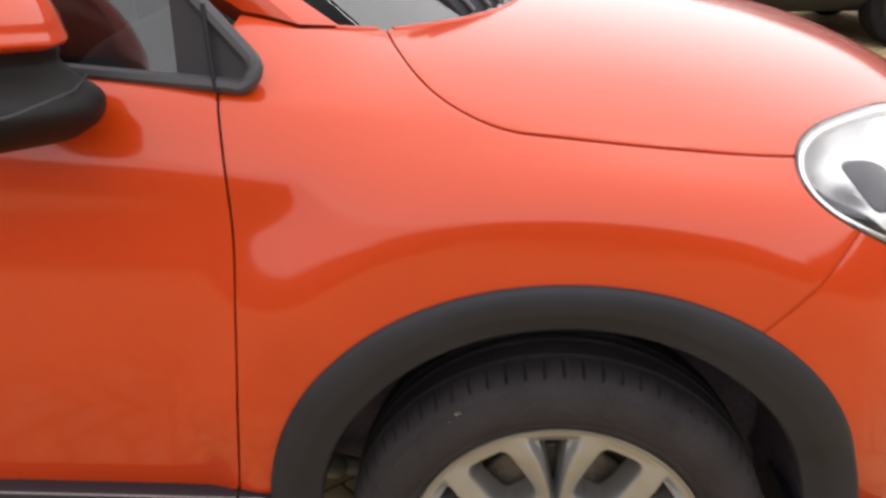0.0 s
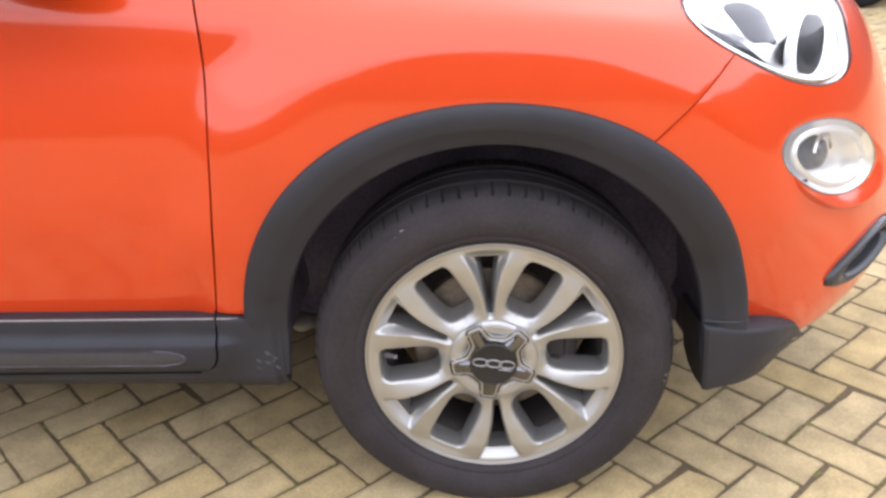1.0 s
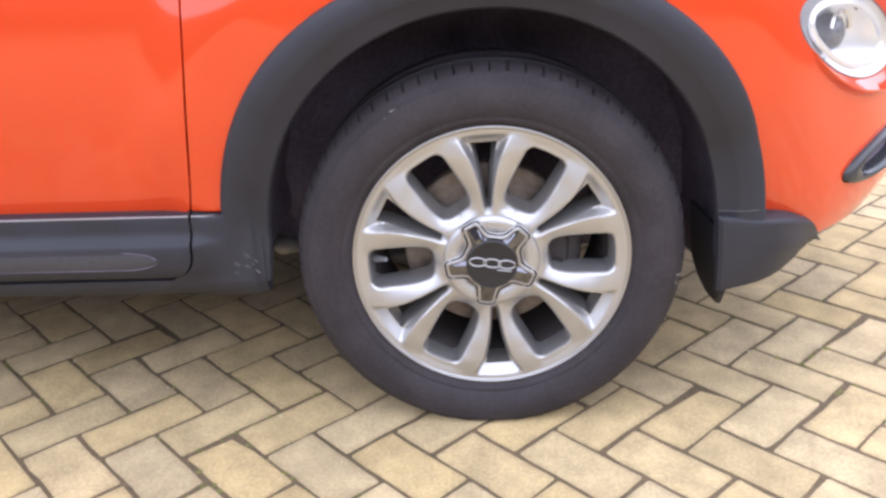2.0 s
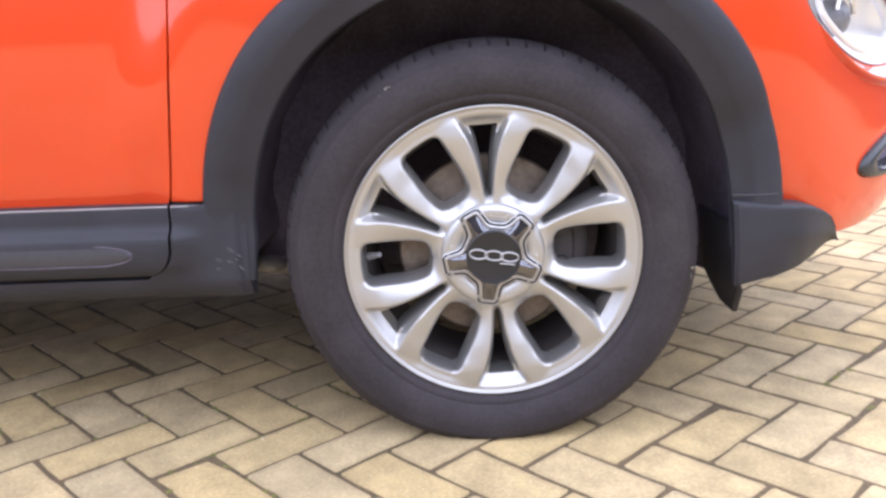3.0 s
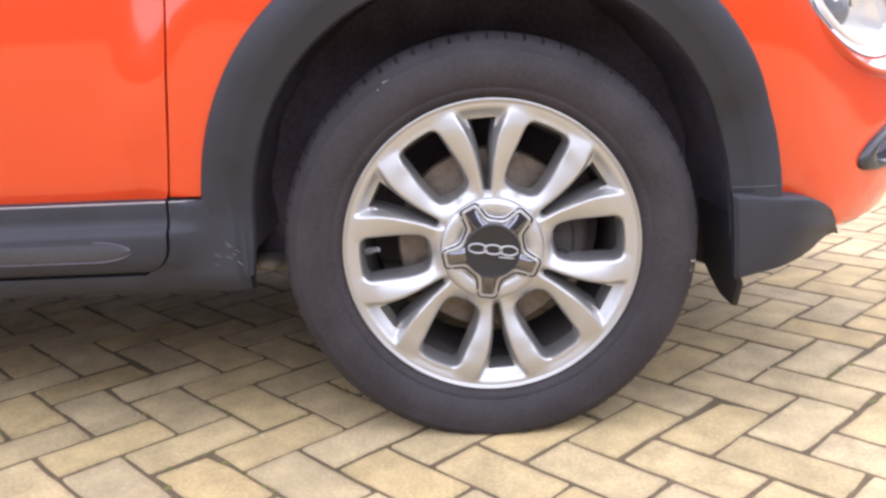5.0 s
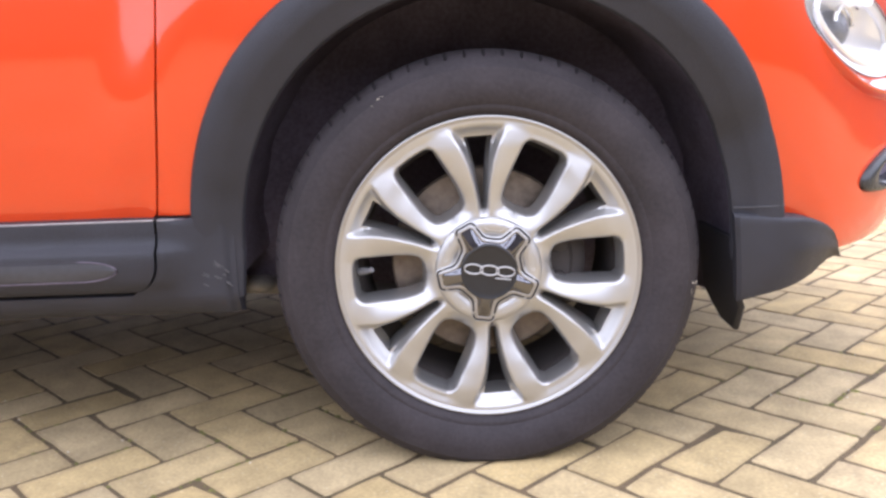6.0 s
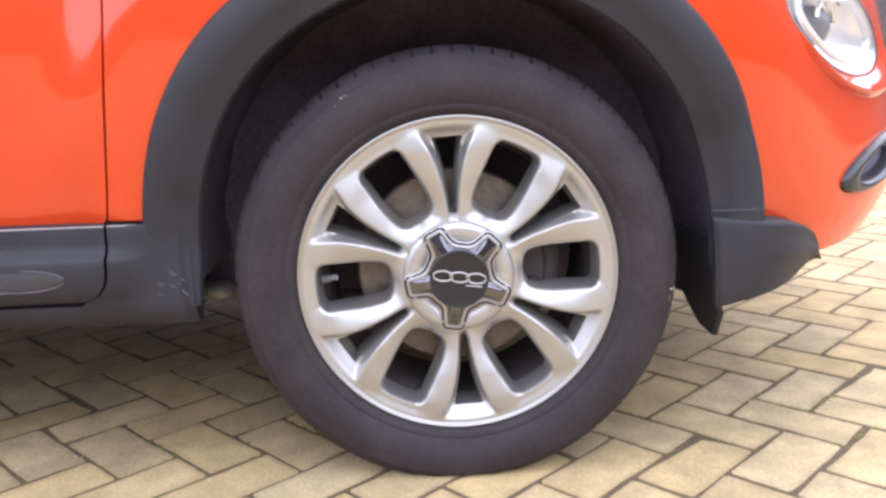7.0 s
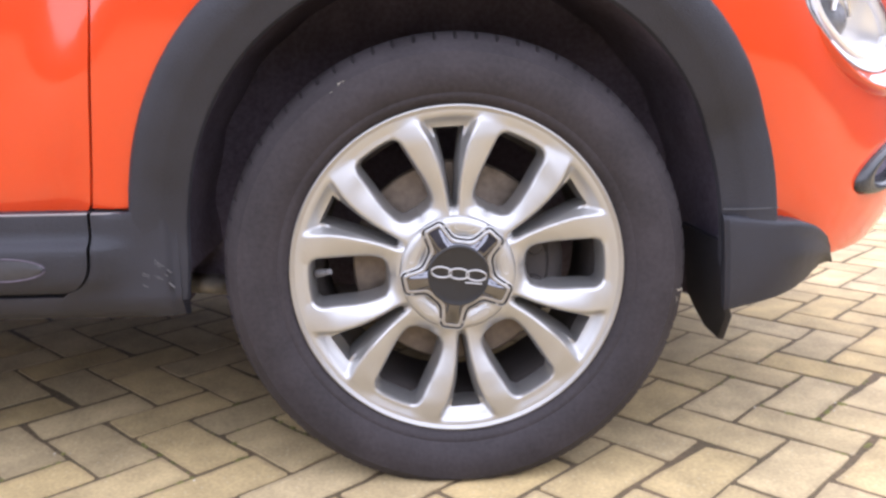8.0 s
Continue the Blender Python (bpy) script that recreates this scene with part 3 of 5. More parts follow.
EDGE = material("pale_grey_edging", (0.30, 0.28, 0.28), 0.5, spread=0.12, fine=300)
mesh("cladding_edge", *tube([(x, -0.0046, 0.4092) for x in np.linspace(-1.52, -0.503, 9)], 0.0017, 6), EDGE, car, "pale grey edge along the cladding's top")
mesh("cladding_edge", *tube([(x, -0.0046, 0.4092) for x in np.linspace(-0.498, -0.453, 4)], 0.0015, 6), EDGE, car, "pale grey edge along the cladding's top")
mesh("door_cladding", *door_cladding(), PLASTIC, car, "matt black plastic door cladding")
blade = []
for x in list(np.linspace(-1.5, -0.62, 8)) + [-0.605, -0.592, -0.582, -0.574, -0.568, -0.564, -0.562]:
    h = 0.0150 * math.sqrt(max(0.004, 1 - max(0, (x + 0.62) / 0.0585) ** 2.4))
    c = 0.3375
    blade.append([(x, y - 0.0050, z) for x, y, z in [(x, -0.0140, c + h), (x, -0.0185, c + 0.86 * h), (x, -0.0200, c + 0.3 * h), (x, -0.0200, c - 0.4 * h), (x, -0.0180, c - 0.9 * h), (x, -0.0130, c - h), (x, -0.010, c)]])
mesh("cladding_insert", *loft(blade), material("satin_dark_insert", (0.042, 0.042, 0.048), 0.38, spread=0.1), car, "satin dark grey insert in the door cladding")
line = [(x, -0.0230 + 0.0012 * s, 0.3375 + s * 0.0158) for s in (1,) for x in np.linspace(-1.5, -0.62, 6)]
line += [(-0.62 + 0.0605 * math.sin(a), -0.0228, 0.3375 + 0.0158 * math.cos(a)) for a in np.linspace(0.2, math.pi - 0.2, 14)]
line += [(x, -0.0212, 0.3375 - 0.0158) for x in np.linspace(-0.62, -1.5, 6)]
mesh("insert_edge", *tube(line, 0.0011, 6), DARK, car, "dark edge round the insert")
sill = [(0.03, 0.2935), (-0.004, 0.2930), (-0.003, 0.287), (0.004, 0.272), (0.016, 0.259), (0.045, 0.250), (0.12, 0.247), (0.12, 0.2935)]
mesh("sill", *along_x(sill, np.linspace(-2.14, -0.545, 8)), PLASTIC, car, "matt black plastic sill")
FOOT = [(0.010, 0.4112), (-0.0035, 0.4098), (-0.0062, 0.4078), (-0.0070, 0.400), (-0.0068, 0.388), (-0.0072, 0.379), (-0.0095, 0.371), (-0.0135, 0.365), (-0.0150, 0.360), (-0.0152, 0.350), (-0.0150, 0.340), (-0.0145, 0.332),
        (-0.0140, 0.325), (-0.0130, 0.318), (-0.0120, 0.311), (-0.0105, 0.305), (-0.0085, 0.299), (-0.0065, 0.2935), (-0.003, 0.285), (0.004, 0.272), (0.016, 0.259), (0.030, 0.253), (0.034, 0.254), (0.034, 0.4105)]
rings = []
for x in (-0.4985, -0.496, -0.49, -0.48, -0.465, -0.450, -0.435, -0.42, -0.405, -0.400, -0.396, -0.392, -0.386):
    ring = []
    for y, z in FOOT:
        k = ease(-0.49, -0.44, x)
        y = y + (bulged(y, z) - y) * float(1 - ease(-0.495, -0.450, x))
        flat = y if y > 0.02 else y * (1 - k) + k * (-0.0098 + 0.020 * float(1 - ease(0.250, 0.290, z)))
        swing = foot_back(z) if z > 0.2985 else 0.047
        ring.append((x - swing * float(1 - ease(-0.4985, -0.43, x)), flat + 0.010 * float(ease(-0.404, -0.390, x)), z))
    rings.append(ring)
mesh("wing_cladding", *loft(rings), PLASTIC, car, "scuffed matt black plastic behind the front wheel")
rng_scuff = random.Random(3)
scuffs = []
for k in range(12):
    x, z = rng_scuff.gauss(-0.412, 0.013), rng_scuff.uniform(0.306, 0.342)
    a, n = rng_scuff.uniform(-0.8, -0.4), rng_scuff.uniform(0.003, 0.012)
    dx, dz = math.cos(a) * n / 2, math.sin(a) * n / 2
    scuffs.append(slab([(x - dx, -0.0104, z - dz - 0.0002), (x + dx, -0.0104, z + dz - 0.0003), (x + dx, -0.0104, z + dz + 0.0003), (x - dx, -0.0104, z - dz + 0.0004)], (0, 0.004, 0), 0.0001))
mesh("scuff_marks", *joined(*scuffs), material("scraped_plastic", (0.13, 0.125, 0.125), 0.7), car, "pale scrapes in the black plastic", smooth=False)
# thin joint across the arch's front leg
mesh("arch_joint", *tube([(0.372, -0.008, 0.398), (0.40, -0.0150, 0.3985), (0.42, -0.0172, 0.399), (0.448, -0.012, 0.3995)], 0.0009, 6), TRIM, car, "thin joint in the cladding")


# ---- lamps ----
def disc_on(edge, count=72, rings=14, lift=None, inner=0.0):
    """A patch of the skin inside a closed edge; lift(rho) moves it along the normal."""
    rho, w = np.meshgrid(inner + (1 - inner) * np.linspace(0, 1, rings + 1), 2 * np.pi * np.arange(count) / count, indexing="ij")
    u, v = edge(np.maximum(rho, 0.004), w)
    p = body(u, v) + normals(u, v) * lift(rho)[..., None]
    verts, faces = loft([[tuple(q) for q in ring] for ring in p], True, False)
    return verts, [f[::-1] for f in faces]


def ring_on(edge, rho, count, lift, start=0.0, end=2 * math.pi, closed=True):
    w = np.linspace(start, end, count + 1)[:-1] if closed else np.linspace(start, end, count)
    u, v = edge(np.full(len(w), rho), w)
    return [tuple(q) for q in body(u, v) + normals(u, v) * lift]


def vent_at(rho, w):
    p, q = rho * 0.118 * np.cos(w), rho * 0.034 * np.sin(w)
    return 0.4673 + 0.975 * p - 0.222 * q, 10 * (0.2263 + 0.222 * p + 0.975 * q)


def mirrored(vf):
    return [(x, 2 * HALF - y, z) for x, y, z in vf[0]], [f[::-1] for f in vf[1]]


def sheet_pair(outer, inner):
    """A thin pane with an outer and an inner face."""
    return joined(outer, (inner[0], [f[::-1] for f in inner[1]]))


def skin_frame(edge, rho, w, lift):
    u, v = edge(np.array(rho), np.array(w))
    return Vector(body(u, v) + normals(u, v) * lift), Vector(normals(u, v))


def headlight(flip):
    way = mirrored if flip else (lambda q: q)
    lamp = mesh("headlight", *way(disc_on(LAMP.at, 96, 18, lift=lambda r: -0.004 - 0.050 * (1 - r ** 2.6))), SATIN, car, "egg-shaped headlight with clear lens and bright reflector")
    lens = mesh("lens", *way(sheet_pair(disc_on(LAMP.at, 96, 12, lift=lambda r: 0.001 + 0.016 * (1 - r ** 2)), disc_on(LAMP.at, 96, 12, lift=lambda r: -0.0015 + 0.016 * (1 - r ** 2)))), LENS, lamp, "clear curved headlight lens")
    lens.visible_shadow = False
    mesh("seal", *way(tube(ring_on(LAMP.at, 1.003, 120, 0.0), 0.0017, 6, True)), GLOSS, lamp, "thin black seal round the lens")
    # the projector's dark D-shaped face in its chrome barrel, and the dark blade beside it
    def face(grow, lift, shift=0.0):
        mid = Vector((0.071, -0.031))
        out = []
        for k in range(36):
            w = 2 * math.pi * k / 36
            c, s = math.cos(w), math.sin(w)
            x = 0.021 * math.copysign(abs(c) ** (0.35 if c < 0 else 1.0), c)
            at = mid + Vector((x - 0.004 * s - shift, 0.058 * math.copysign(abs(s) ** 0.85, s))) * grow
            p, nn = LAMP.spot(at.x, at.y, lift)
            out.append(p)
        return out
    mesh("bezel", *way(loft([face(1.22, -0.034), face(1.19, -0.022), face(1.16, -0.015), face(1.08, -0.014), face(1.0, -0.017)], True, False)), BRIGHT, lamp, "bright projector barrel")
    mesh("inner_rim", *way(tube(ring_on(LAMP.at, 0.94, 120, -0.010), 0.0065, 10, True)), CHROME, lamp, "chrome rim inside the lens")
    mesh("inner_cove", *way(tube(ring_on(LAMP.at, 0.80, 30, -0.020, 3.95, 5.15, False), [0.002 + 0.012 * math.sin(math.pi * k / 29) for k in range(30)], 10, False)), BLADE, lamp, "dark cove along the lamp's lower edge")
    mesh("projector", *way(loft([face(1.02, -0.017), face(0.9, -0.021), face(0.5, -0.020), face(0.05, -0.019)], True, True)), PROJECTOR, lamp, "dark projector lens")
    rings = []
    corners = [Vector(q) for q in ((-0.080, 0.030), (-0.018, 0.030), (0.028, -0.042), (-0.014, -0.041))]
    solid = [LAMP.spot(q.x, q.y, -0.020) for q in corners]
    facing = sum((nn for p, nn in solid), Vector()).normalized()
    for k in range(13):
        f = 0.5 - 0.5 * math.cos(math.pi * k / 12)
        left, right = solid[0][0].lerp(solid[3][0], f), solid[1][0].lerp(solid[2][0], f)
        wide = 0.5 * (1 - max(0.0, abs(2 * f - 1) - 0.72) ** 2 / 0.28 ** 2 * 0.30)
        front = [left.lerp(right, 0.5 + wide * q) + facing * 0.006 * (1 - q * q) for q in (-0.98, -0.9, -0.5, 0.0, 0.5, 0.9, 0.98)]
        rings.append(front + [p - facing * 0.004 for p in front[::-1]])
    mesh("inner_blade", *way(loft(rings)), BLADE, lamp, "dark grey blade inside the lamp")


def fog_lamp(flip):
    way = mirrored if flip else (lambda q: q)
    lamp = mesh("fog_lamp", *way(disc_on(FOG.at, 64, 14, lift=lambda r: -0.004 - 0.045 * (1 - r ** 2.8))), BRIGHT, car, "round lower lamp with bright reflector")
    lens = mesh("lens", *way(sheet_pair(disc_on(FOG.at, 64, 10, lift=lambda r: 0.001 + 0.014 * (1 - r ** 2)), disc_on(FOG.at, 64, 10, lift=lambda r: -0.0015 + 0.014 * (1 - r ** 2)))), LENS, lamp, "clear domed lens")
    lens.visible_shadow = False
    mesh("inner_ring", *way(tube(ring_on(FOG.at, 0.74, 64, -0.003), 0.0055, 8, True)), BRIGHT, lamp, "satin ring inside the lamp")
    mesh("seal", *way(tube(ring_on(FOG.at, 1.008, 72, -0.001), 0.0012, 6, True)), GREY, lamp, "dark gap round the lamp")
    # the painted cowl below the lamp, rising out of the bumper
    cowl = []
    for w in np.linspace(-0.95 - 1.5, -0.95 + 1.5, 41):
        k = math.cos((w + 0.95) * math.pi / 3.0) ** 0.8 if abs(w + 0.95) < 1.499 else 0.0
        cowl.append([tuple(skin_frame(FOG.at, 1.0 + g * k, w, lift * k + base)[0]) for g, lift, base in ((0.46, 0.0, -0.001), (0.40, 0.0080, 0.0), (0.34, 0.0135, 0.0), (0.29, 0.0140, 0.0), (0.16, 0.0070, 0.0), (0.015, 0.0, -0.002))])
    mesh("lamp_cowl", *way(loft(cowl, False, False)), PAINT, lamp, "orange painted cowl below the lamp")
    c, n = skin_frame(FOG.at, 0.10, 0.5, -0.030)
    q = (n + Vector((0.2, 0, 0))).normalized().to_track_quat("-Y", "Z").to_matrix()
    bulb = lathe([(0.0005, -0.016), (0.014, -0.014), (0.024, -0.008), (0.030, 0.004), (0.033, 0.02)], 32)
    mesh("bulb_cover", *way(([tuple(q @ Vector(p) + c) for p in bulb[0]], bulb[1])), GREY, lamp, "grey bulb cover")
    hood = [tuple(q @ Vector((0.034 * math.sin(a), -0.010, 0.034 * math.cos(a))) + c) for a in np.linspace(-1.3, 1.5, 20)]
    mesh("bulb_shade", *way(tube(hood, 0.004, 8)), SATIN, lamp, "bright shade over the bulb")


def corner_vent(flip):
    way = mirrored if flip else (lambda q: q)
    section = ((1.00, -0.004), (0.985, 0.004), (0.95, 0.0085), (0.88, 0.0115), (0.80, 0.0120), (0.72, 0.0100), (0.66, 0.0050), (0.63, -0.003), (0.61, -0.020))
    vent = mesh("bumper_vent", *way(loft([ring_on(vent_at, r, 72, lift) for r, lift in section], False, False)), SHROUD, car, "black rimmed corner vent in the bumper")
    mesh("backing", *way(disc_on(lambda rho, w: vent_at(rho * 0.63, w), 48, 8, lift=lambda r: -0.016 - 0.004 * (1 - r * r))), DARK, vent, "dull black vent recess")
    mesh("trim_blade", *way(tube(ring_on(vent_at, 0.50, 24, -0.006, 0.3, 3.0, False), 0.0040, 8, False, 0.6)), SATIN, vent, "silver trim blade in the vent")


for flip in (False, True):
    headlight(flip)
    fog_lamp(flip)
    corner_vent(flip)


# ---- windows, pillars and roof ----
def side_top(x):
    back = max(0, -0.432 - x)
    return min(1.50, 1.066 + 1.0 * min(back, 0.13) + 0.60 * max(0, back - 0.13)) - 0.10 * max(0, (-2.1 - x) / 0.9) ** 2


def side_glass_y(z):
    return 0.098 + 0.34 * (z - 1.04)


def belt_z(x):
    return 1.036 + 0.085 * max(0, -0.47 - max(x, -1.1))


window_x = list(np.linspace(-0.432, -0.60, 10)) + list(np.linspace(-0.66, -2.85, 22))
for flip in (False, True):
    way = mirrored if flip else (lambda q: q)
    rings = []
    for x in window_x:
        lo, hi = belt_z(x) + 0.004, max(side_top(x), belt_z(x) + 0.012)
        rings.append([(x, side_glass_y(lo + (hi - lo) * k / 8), lo + (hi - lo) * k / 8) for k in range(9)])
    inner = [[(x, y + 0.004, z) for x, y, z in r] for r in rings]
    pane = mesh("side_window", *way(sheet_pair(loft(rings, False, False), loft(inner, False, False))), GLASS, car, "tinted side window glass")
    lower = [(x, side_glass_y(belt_z(x)) - 0.004, belt_z(x) + 0.004) for x in window_x[::-1]]
    lower = [p for p in lower if p[0] < -0.462]
    tip = [(-0.455 + 0.023 * math.cos(radians(a)), side_glass_y(1.060 + 0.023 * math.sin(radians(a))) - 0.003, 1.060 + 0.023 * math.sin(radians(a))) for a in range(-90, 51, 14)]
    upper = [(x, side_glass_y(side_top(x)) - 0.002, side_top(x) + 0.004) for x in window_x if x < -0.458]
    mesh("window_trim", *way(tube(lower + tip + upper, 0.0125, 8, False, 0.9)), TRIM, car, "black rubber window surround")
    filler = []
    for x in np.linspace(-0.444, -0.540, 14):
        lo, hi = belt_z(x) + 0.006, side_top(x)
        filler.append([(x - 0.10 * (z - 1.06), side_glass_y(z) - 0.0022, z) for z in np.linspace(lo, max(hi, lo + 0.004), 8)])
    mesh("quarter_panel", *way(sheet_pair(loft(filler, False, False), loft([[(x, y + 0.003, z) for x, y, z in r] for r in filler], False, False))), PANEL_GREY, car, "dark grey fixed panel in the window's corner")
    mesh("door_gap", *way(tube([(x, side_glass_y(z) - 0.0155, z) for x, z in ((-0.4815, 1.035), (-0.484, 1.044), (-0.490, 1.087), (-0.498, 1.145))], 0.0034, 6)), PROJECTOR, car, "dark door shut line across the window surround")
    pillar = []
    low = []
    for x in np.linspace(-0.478, -0.345, 6):
        level = float(wing_top(x))
        uu = x - float(along(LEVELS, np.array(level))[3])
        low.append(Vector(body(np.array(uu), np.array(level))) + Vector((0, -0.002, 0.003)))
    high = [Vector((-1.09, 0.262, 1.505)).lerp(Vector((-0.98, 0.345, 1.515)), k / 5) + Vector((0, -0.012, 0.01)) * math.sin(math.pi * k / 5) for k in range(6)]
    for k in range(11):
        f = k / 10
        face = [a.lerp(b, f) + Vector((0.010, -0.012, 0.014)) * math.sin(math.pi * i / 5) * min(1, 5 * f) for i, (a, b) in enumerate(zip(low, high))]
        pillar.append(face + [p + Vector((-0.02, 0.03, -0.02)) for p in face[::-1]])
    mesh("windscreen_pillar", *way(loft(pillar)), PAINT, car)

screen, roof, rear_screen = [], [], []
for k in range(25):
    f = k / 24
    y = 0.335 + (2 * HALF - 0.67) * f
    bow = 1 - (2 * f - 1) ** 2
    x0, z0 = float(bonnet_rear_x(np.array(min(y, 2 * HALF - y)))) - 0.012, 1.066 + 0.012 * bow
    top = Vector((-0.985 + 0.07 * bow, 0.35 + (2 * HALF - 0.70) * f, 1.515 + 0.045 * bow))
    screen.append([Vector((x0, y, z0)).lerp(top, s / 8) + Vector((0.0, 0, 0.05 * math.sin(math.pi * s / 8))) for s in range(9)])
    yr = 0.265 + (2 * HALF - 0.53) * f
    roof.append([(x, yr, 1.505 + 0.075 * bow * (1 - 0.3 * q * q) + 0.02 * (1 - q * q)) for x, q in ((-1.0 + 0.07 * bow - 1.9 * s / 10, s / 5 - 1) for s in range(11))])
    rear_screen.append([Vector(roof[-1][-1]).lerp(Vector((-3.30, 0.30 + (2 * HALF - 0.6) * f, 1.14)), s / 5) for s in range(6)])
mesh("windscreen", *sheet_pair(loft(screen[::-1], False, False), loft([[p + Vector((-0.003, 0, -0.003)) for p in r] for r in screen[::-1]], False, False)), SCREEN, car, "sloping windscreen glass")
mesh("roof", *loft(roof, False, False), PAINT, car)
mesh("rear_screen", *loft(rear_screen, False, False), GLOSS, car, "dark rear screen")
mesh("dashboard", *blob((-0.55, HALF, 0.93), (0.33, 0.70, 0.13), power=0.6), SEAT, car, "dark dashboard")
for y in (0.52, 1.24):
    mesh("seat", *joined(blob((-1.20, y, 0.95), (0.09, 0.23, 0.36), power=0.7), blob((-1.24, y, 1.38), (0.05, 0.13, 0.09), power=0.7), blob((-0.98, y, 0.58), (0.27, 0.24, 0.09), power=0.7)), SEAT, car, "dark cloth front seat")


# rolled rear edges of the bonnet and of the wings, which catch the sky
REAR_TOP = body(*np.meshgrid(np.arange(-0.46, 0.02, 0.004), np.arange(9.8, 13.0, 0.02), indexing="ij")).reshape(-1, 3)
edge = []
for y in np.linspace(0.348, HALF, 40):
    k = ((REAR_TOP[:, 0] - float(bonnet_rear_x(np.array(y))) - 0.003) ** 2 + (REAR_TOP[:, 1] - y) ** 2).argmin()
    edge.append((float(bonnet_rear_x(np.array(y))) + 0.003, y, REAR_TOP[k, 2] - 0.0015))
edge += [(x, 2 * HALF - y, z) for x, y, z in edge[-2::-1]]
mesh("bonnet_edge", *tube(edge, 0.0045, 8), PAINT, car)
for flip in (False, True):
    way = mirrored if flip else (lambda q: q)
    edge = []
    for x in np.linspace(-0.350, -0.292, 12):
        level = float(wing_top(x))
        edge.append(Vector(body(np.array(x - float(along(LEVELS, np.array(level))[3])), np.array(level))) + Vector((0, -0.001, -0.0015)))
    mesh("wing_edge", *way(tube(edge, 0.0045, 8)), PAINT, car)
# black cowl with louvres behind the bonnet
cowl, louvres = [], []
for y in np.linspace(0.455, 2 * HALF - 0.455, 40):
    x = float(bonnet_rear_x(np.array(min(y, 2 * HALF - y)))) - 0.016
    bow = 1 - (2 * (y - 0.335) / (2 * HALF - 0.67) - 1) ** 2
    z = 1.070 + 0.012 * bow
    cowl.append([(x, y, z - 0.03), (x, y, z), (x - 0.02, y, z + 0.022), (x - 0.07, y, z + 0.066), (x - 0.085, y, z + 0.072), (x - 0.09, y, z - 0.01)])
cowl_panel = mesh("cowl_panel", *loft(cowl), PLASTIC, car, "black plastic cowl behind the bonnet")
for ring in cowl[1::2]:
    mesh("louvre", *tube([Vector(p) + Vector((0.004, 0, 0.004)) for p in ring[1:4]], 0.0045, 6), GREY, cowl_panel)


# ---- door mirror ----
def pillow(outline, centre, stations):
    """A rounded body: an outline in x and z, scaled about its centre from station to station across y and swept back outwards."""
    return loft([[(centre[0] + (x - centre[0]) * k - 0.30 * max(0.0, -0.02 - y), y, centre[1] + (z - centre[1]) * k + 0.14 * max(0.0, -0.02 - y)) for x, z in outline] for y, k in stations])


def rounded(points, steps=5):
    """A closed outline eased through its corners."""
    n = len(points)
    out = []
    for i in range(n):
        p = [Vector(points[(i + j) % n]) for j in (-1, 0, 1, 2)]
        for s in range(steps):
            f = s / steps
            out.append(tuple(0.5 * (2 * p[1] + (p[2] - p[0]) * f + (2 * p[0] - 5 * p[1] + 4 * p[2] - p[3]) * f ** 2 + (3 * p[1] - p[0] - 3 * p[2] + p[3]) * f ** 3)))
    return out


def door_mirror(flip):
    way = mirrored if flip else (lambda q: q)
    up = 0.011
    deep = [(-0.205, 0.50), (-0.203, 0.68), (-0.195, 0.83), (-0.175, 0.93), (-0.140, 0.975), (-0.090, 0.99), (-0.030, 1.0), (0.010, 0.98), (0.035, 0.92), (0.045, 0.82)]
    foot = rounded([(-0.660, 1.113), (-0.652, 1.085), (-0.632, 1.061), (-0.603, 1.039), (-0.596, 1.021), (-0.608, 1.002), (-0.629, 0.989), (-0.661, 0.982), (-0.708, 0.987), (-0.755, 1.001), (-0.825, 1.024), (-0.889, 1.058), (-0.913, 1.113), (-0.778, 1.118)])
    foot = [(x - 0.006, z + up * min(1.0, max(0.0, (1.118 - z) / 0.06))) for x, z in foot]
    base = mesh("door_mirror", *way(pillow(foot, (-0.760, 1.070), deep)), SHADED_BLACK, car, "black door mirror housing with orange cap")
    mesh("mirror_arm", *way(blob((-0.775, 0.045, 1.045), (0.075, 0.070, 0.035), power=0.70)), SHADED_BLACK, base, "black mirror arm")
    cap = rounded([(-0.649, 1.110), (-0.641, 1.134), (-0.654, 1.169), (-0.684, 1.210), (-0.737, 1.249), (-0.807, 1.269), (-0.877, 1.257), (-0.924, 1.210), (-0.933, 1.152), (-0.919, 1.107), (-0.778, 1.105)])
    mesh("mirror_cap", *way(pillow(cap, (-0.778, 1.140), [(y - 0.003, k) for y, k in deep])), PAINT, base, "orange painted mirror cap")
    seam = []
    for y, k in deep[1:-1]:
        z = 1.068 - 0.16 * (0.01 - y) * (y < 0.01)
        front = float(np.interp(z, (1.021, 1.039, 1.060, 1.085), (-0.596, -0.601, -0.620, -0.638)))
        seam.append((-0.760 + (front + 0.760) * k - 0.30 * max(0.0, -0.02 - y) + 0.0005, y, 1.070 + (z - 1.070) * k + 0.14 * max(0.0, -0.02 - y)))
    mesh("seam", *way(tube(seam, 0.0014, 6)), TRIM, base, "grey seam in the housing")


door_mirror(False)
door_mirror(True)


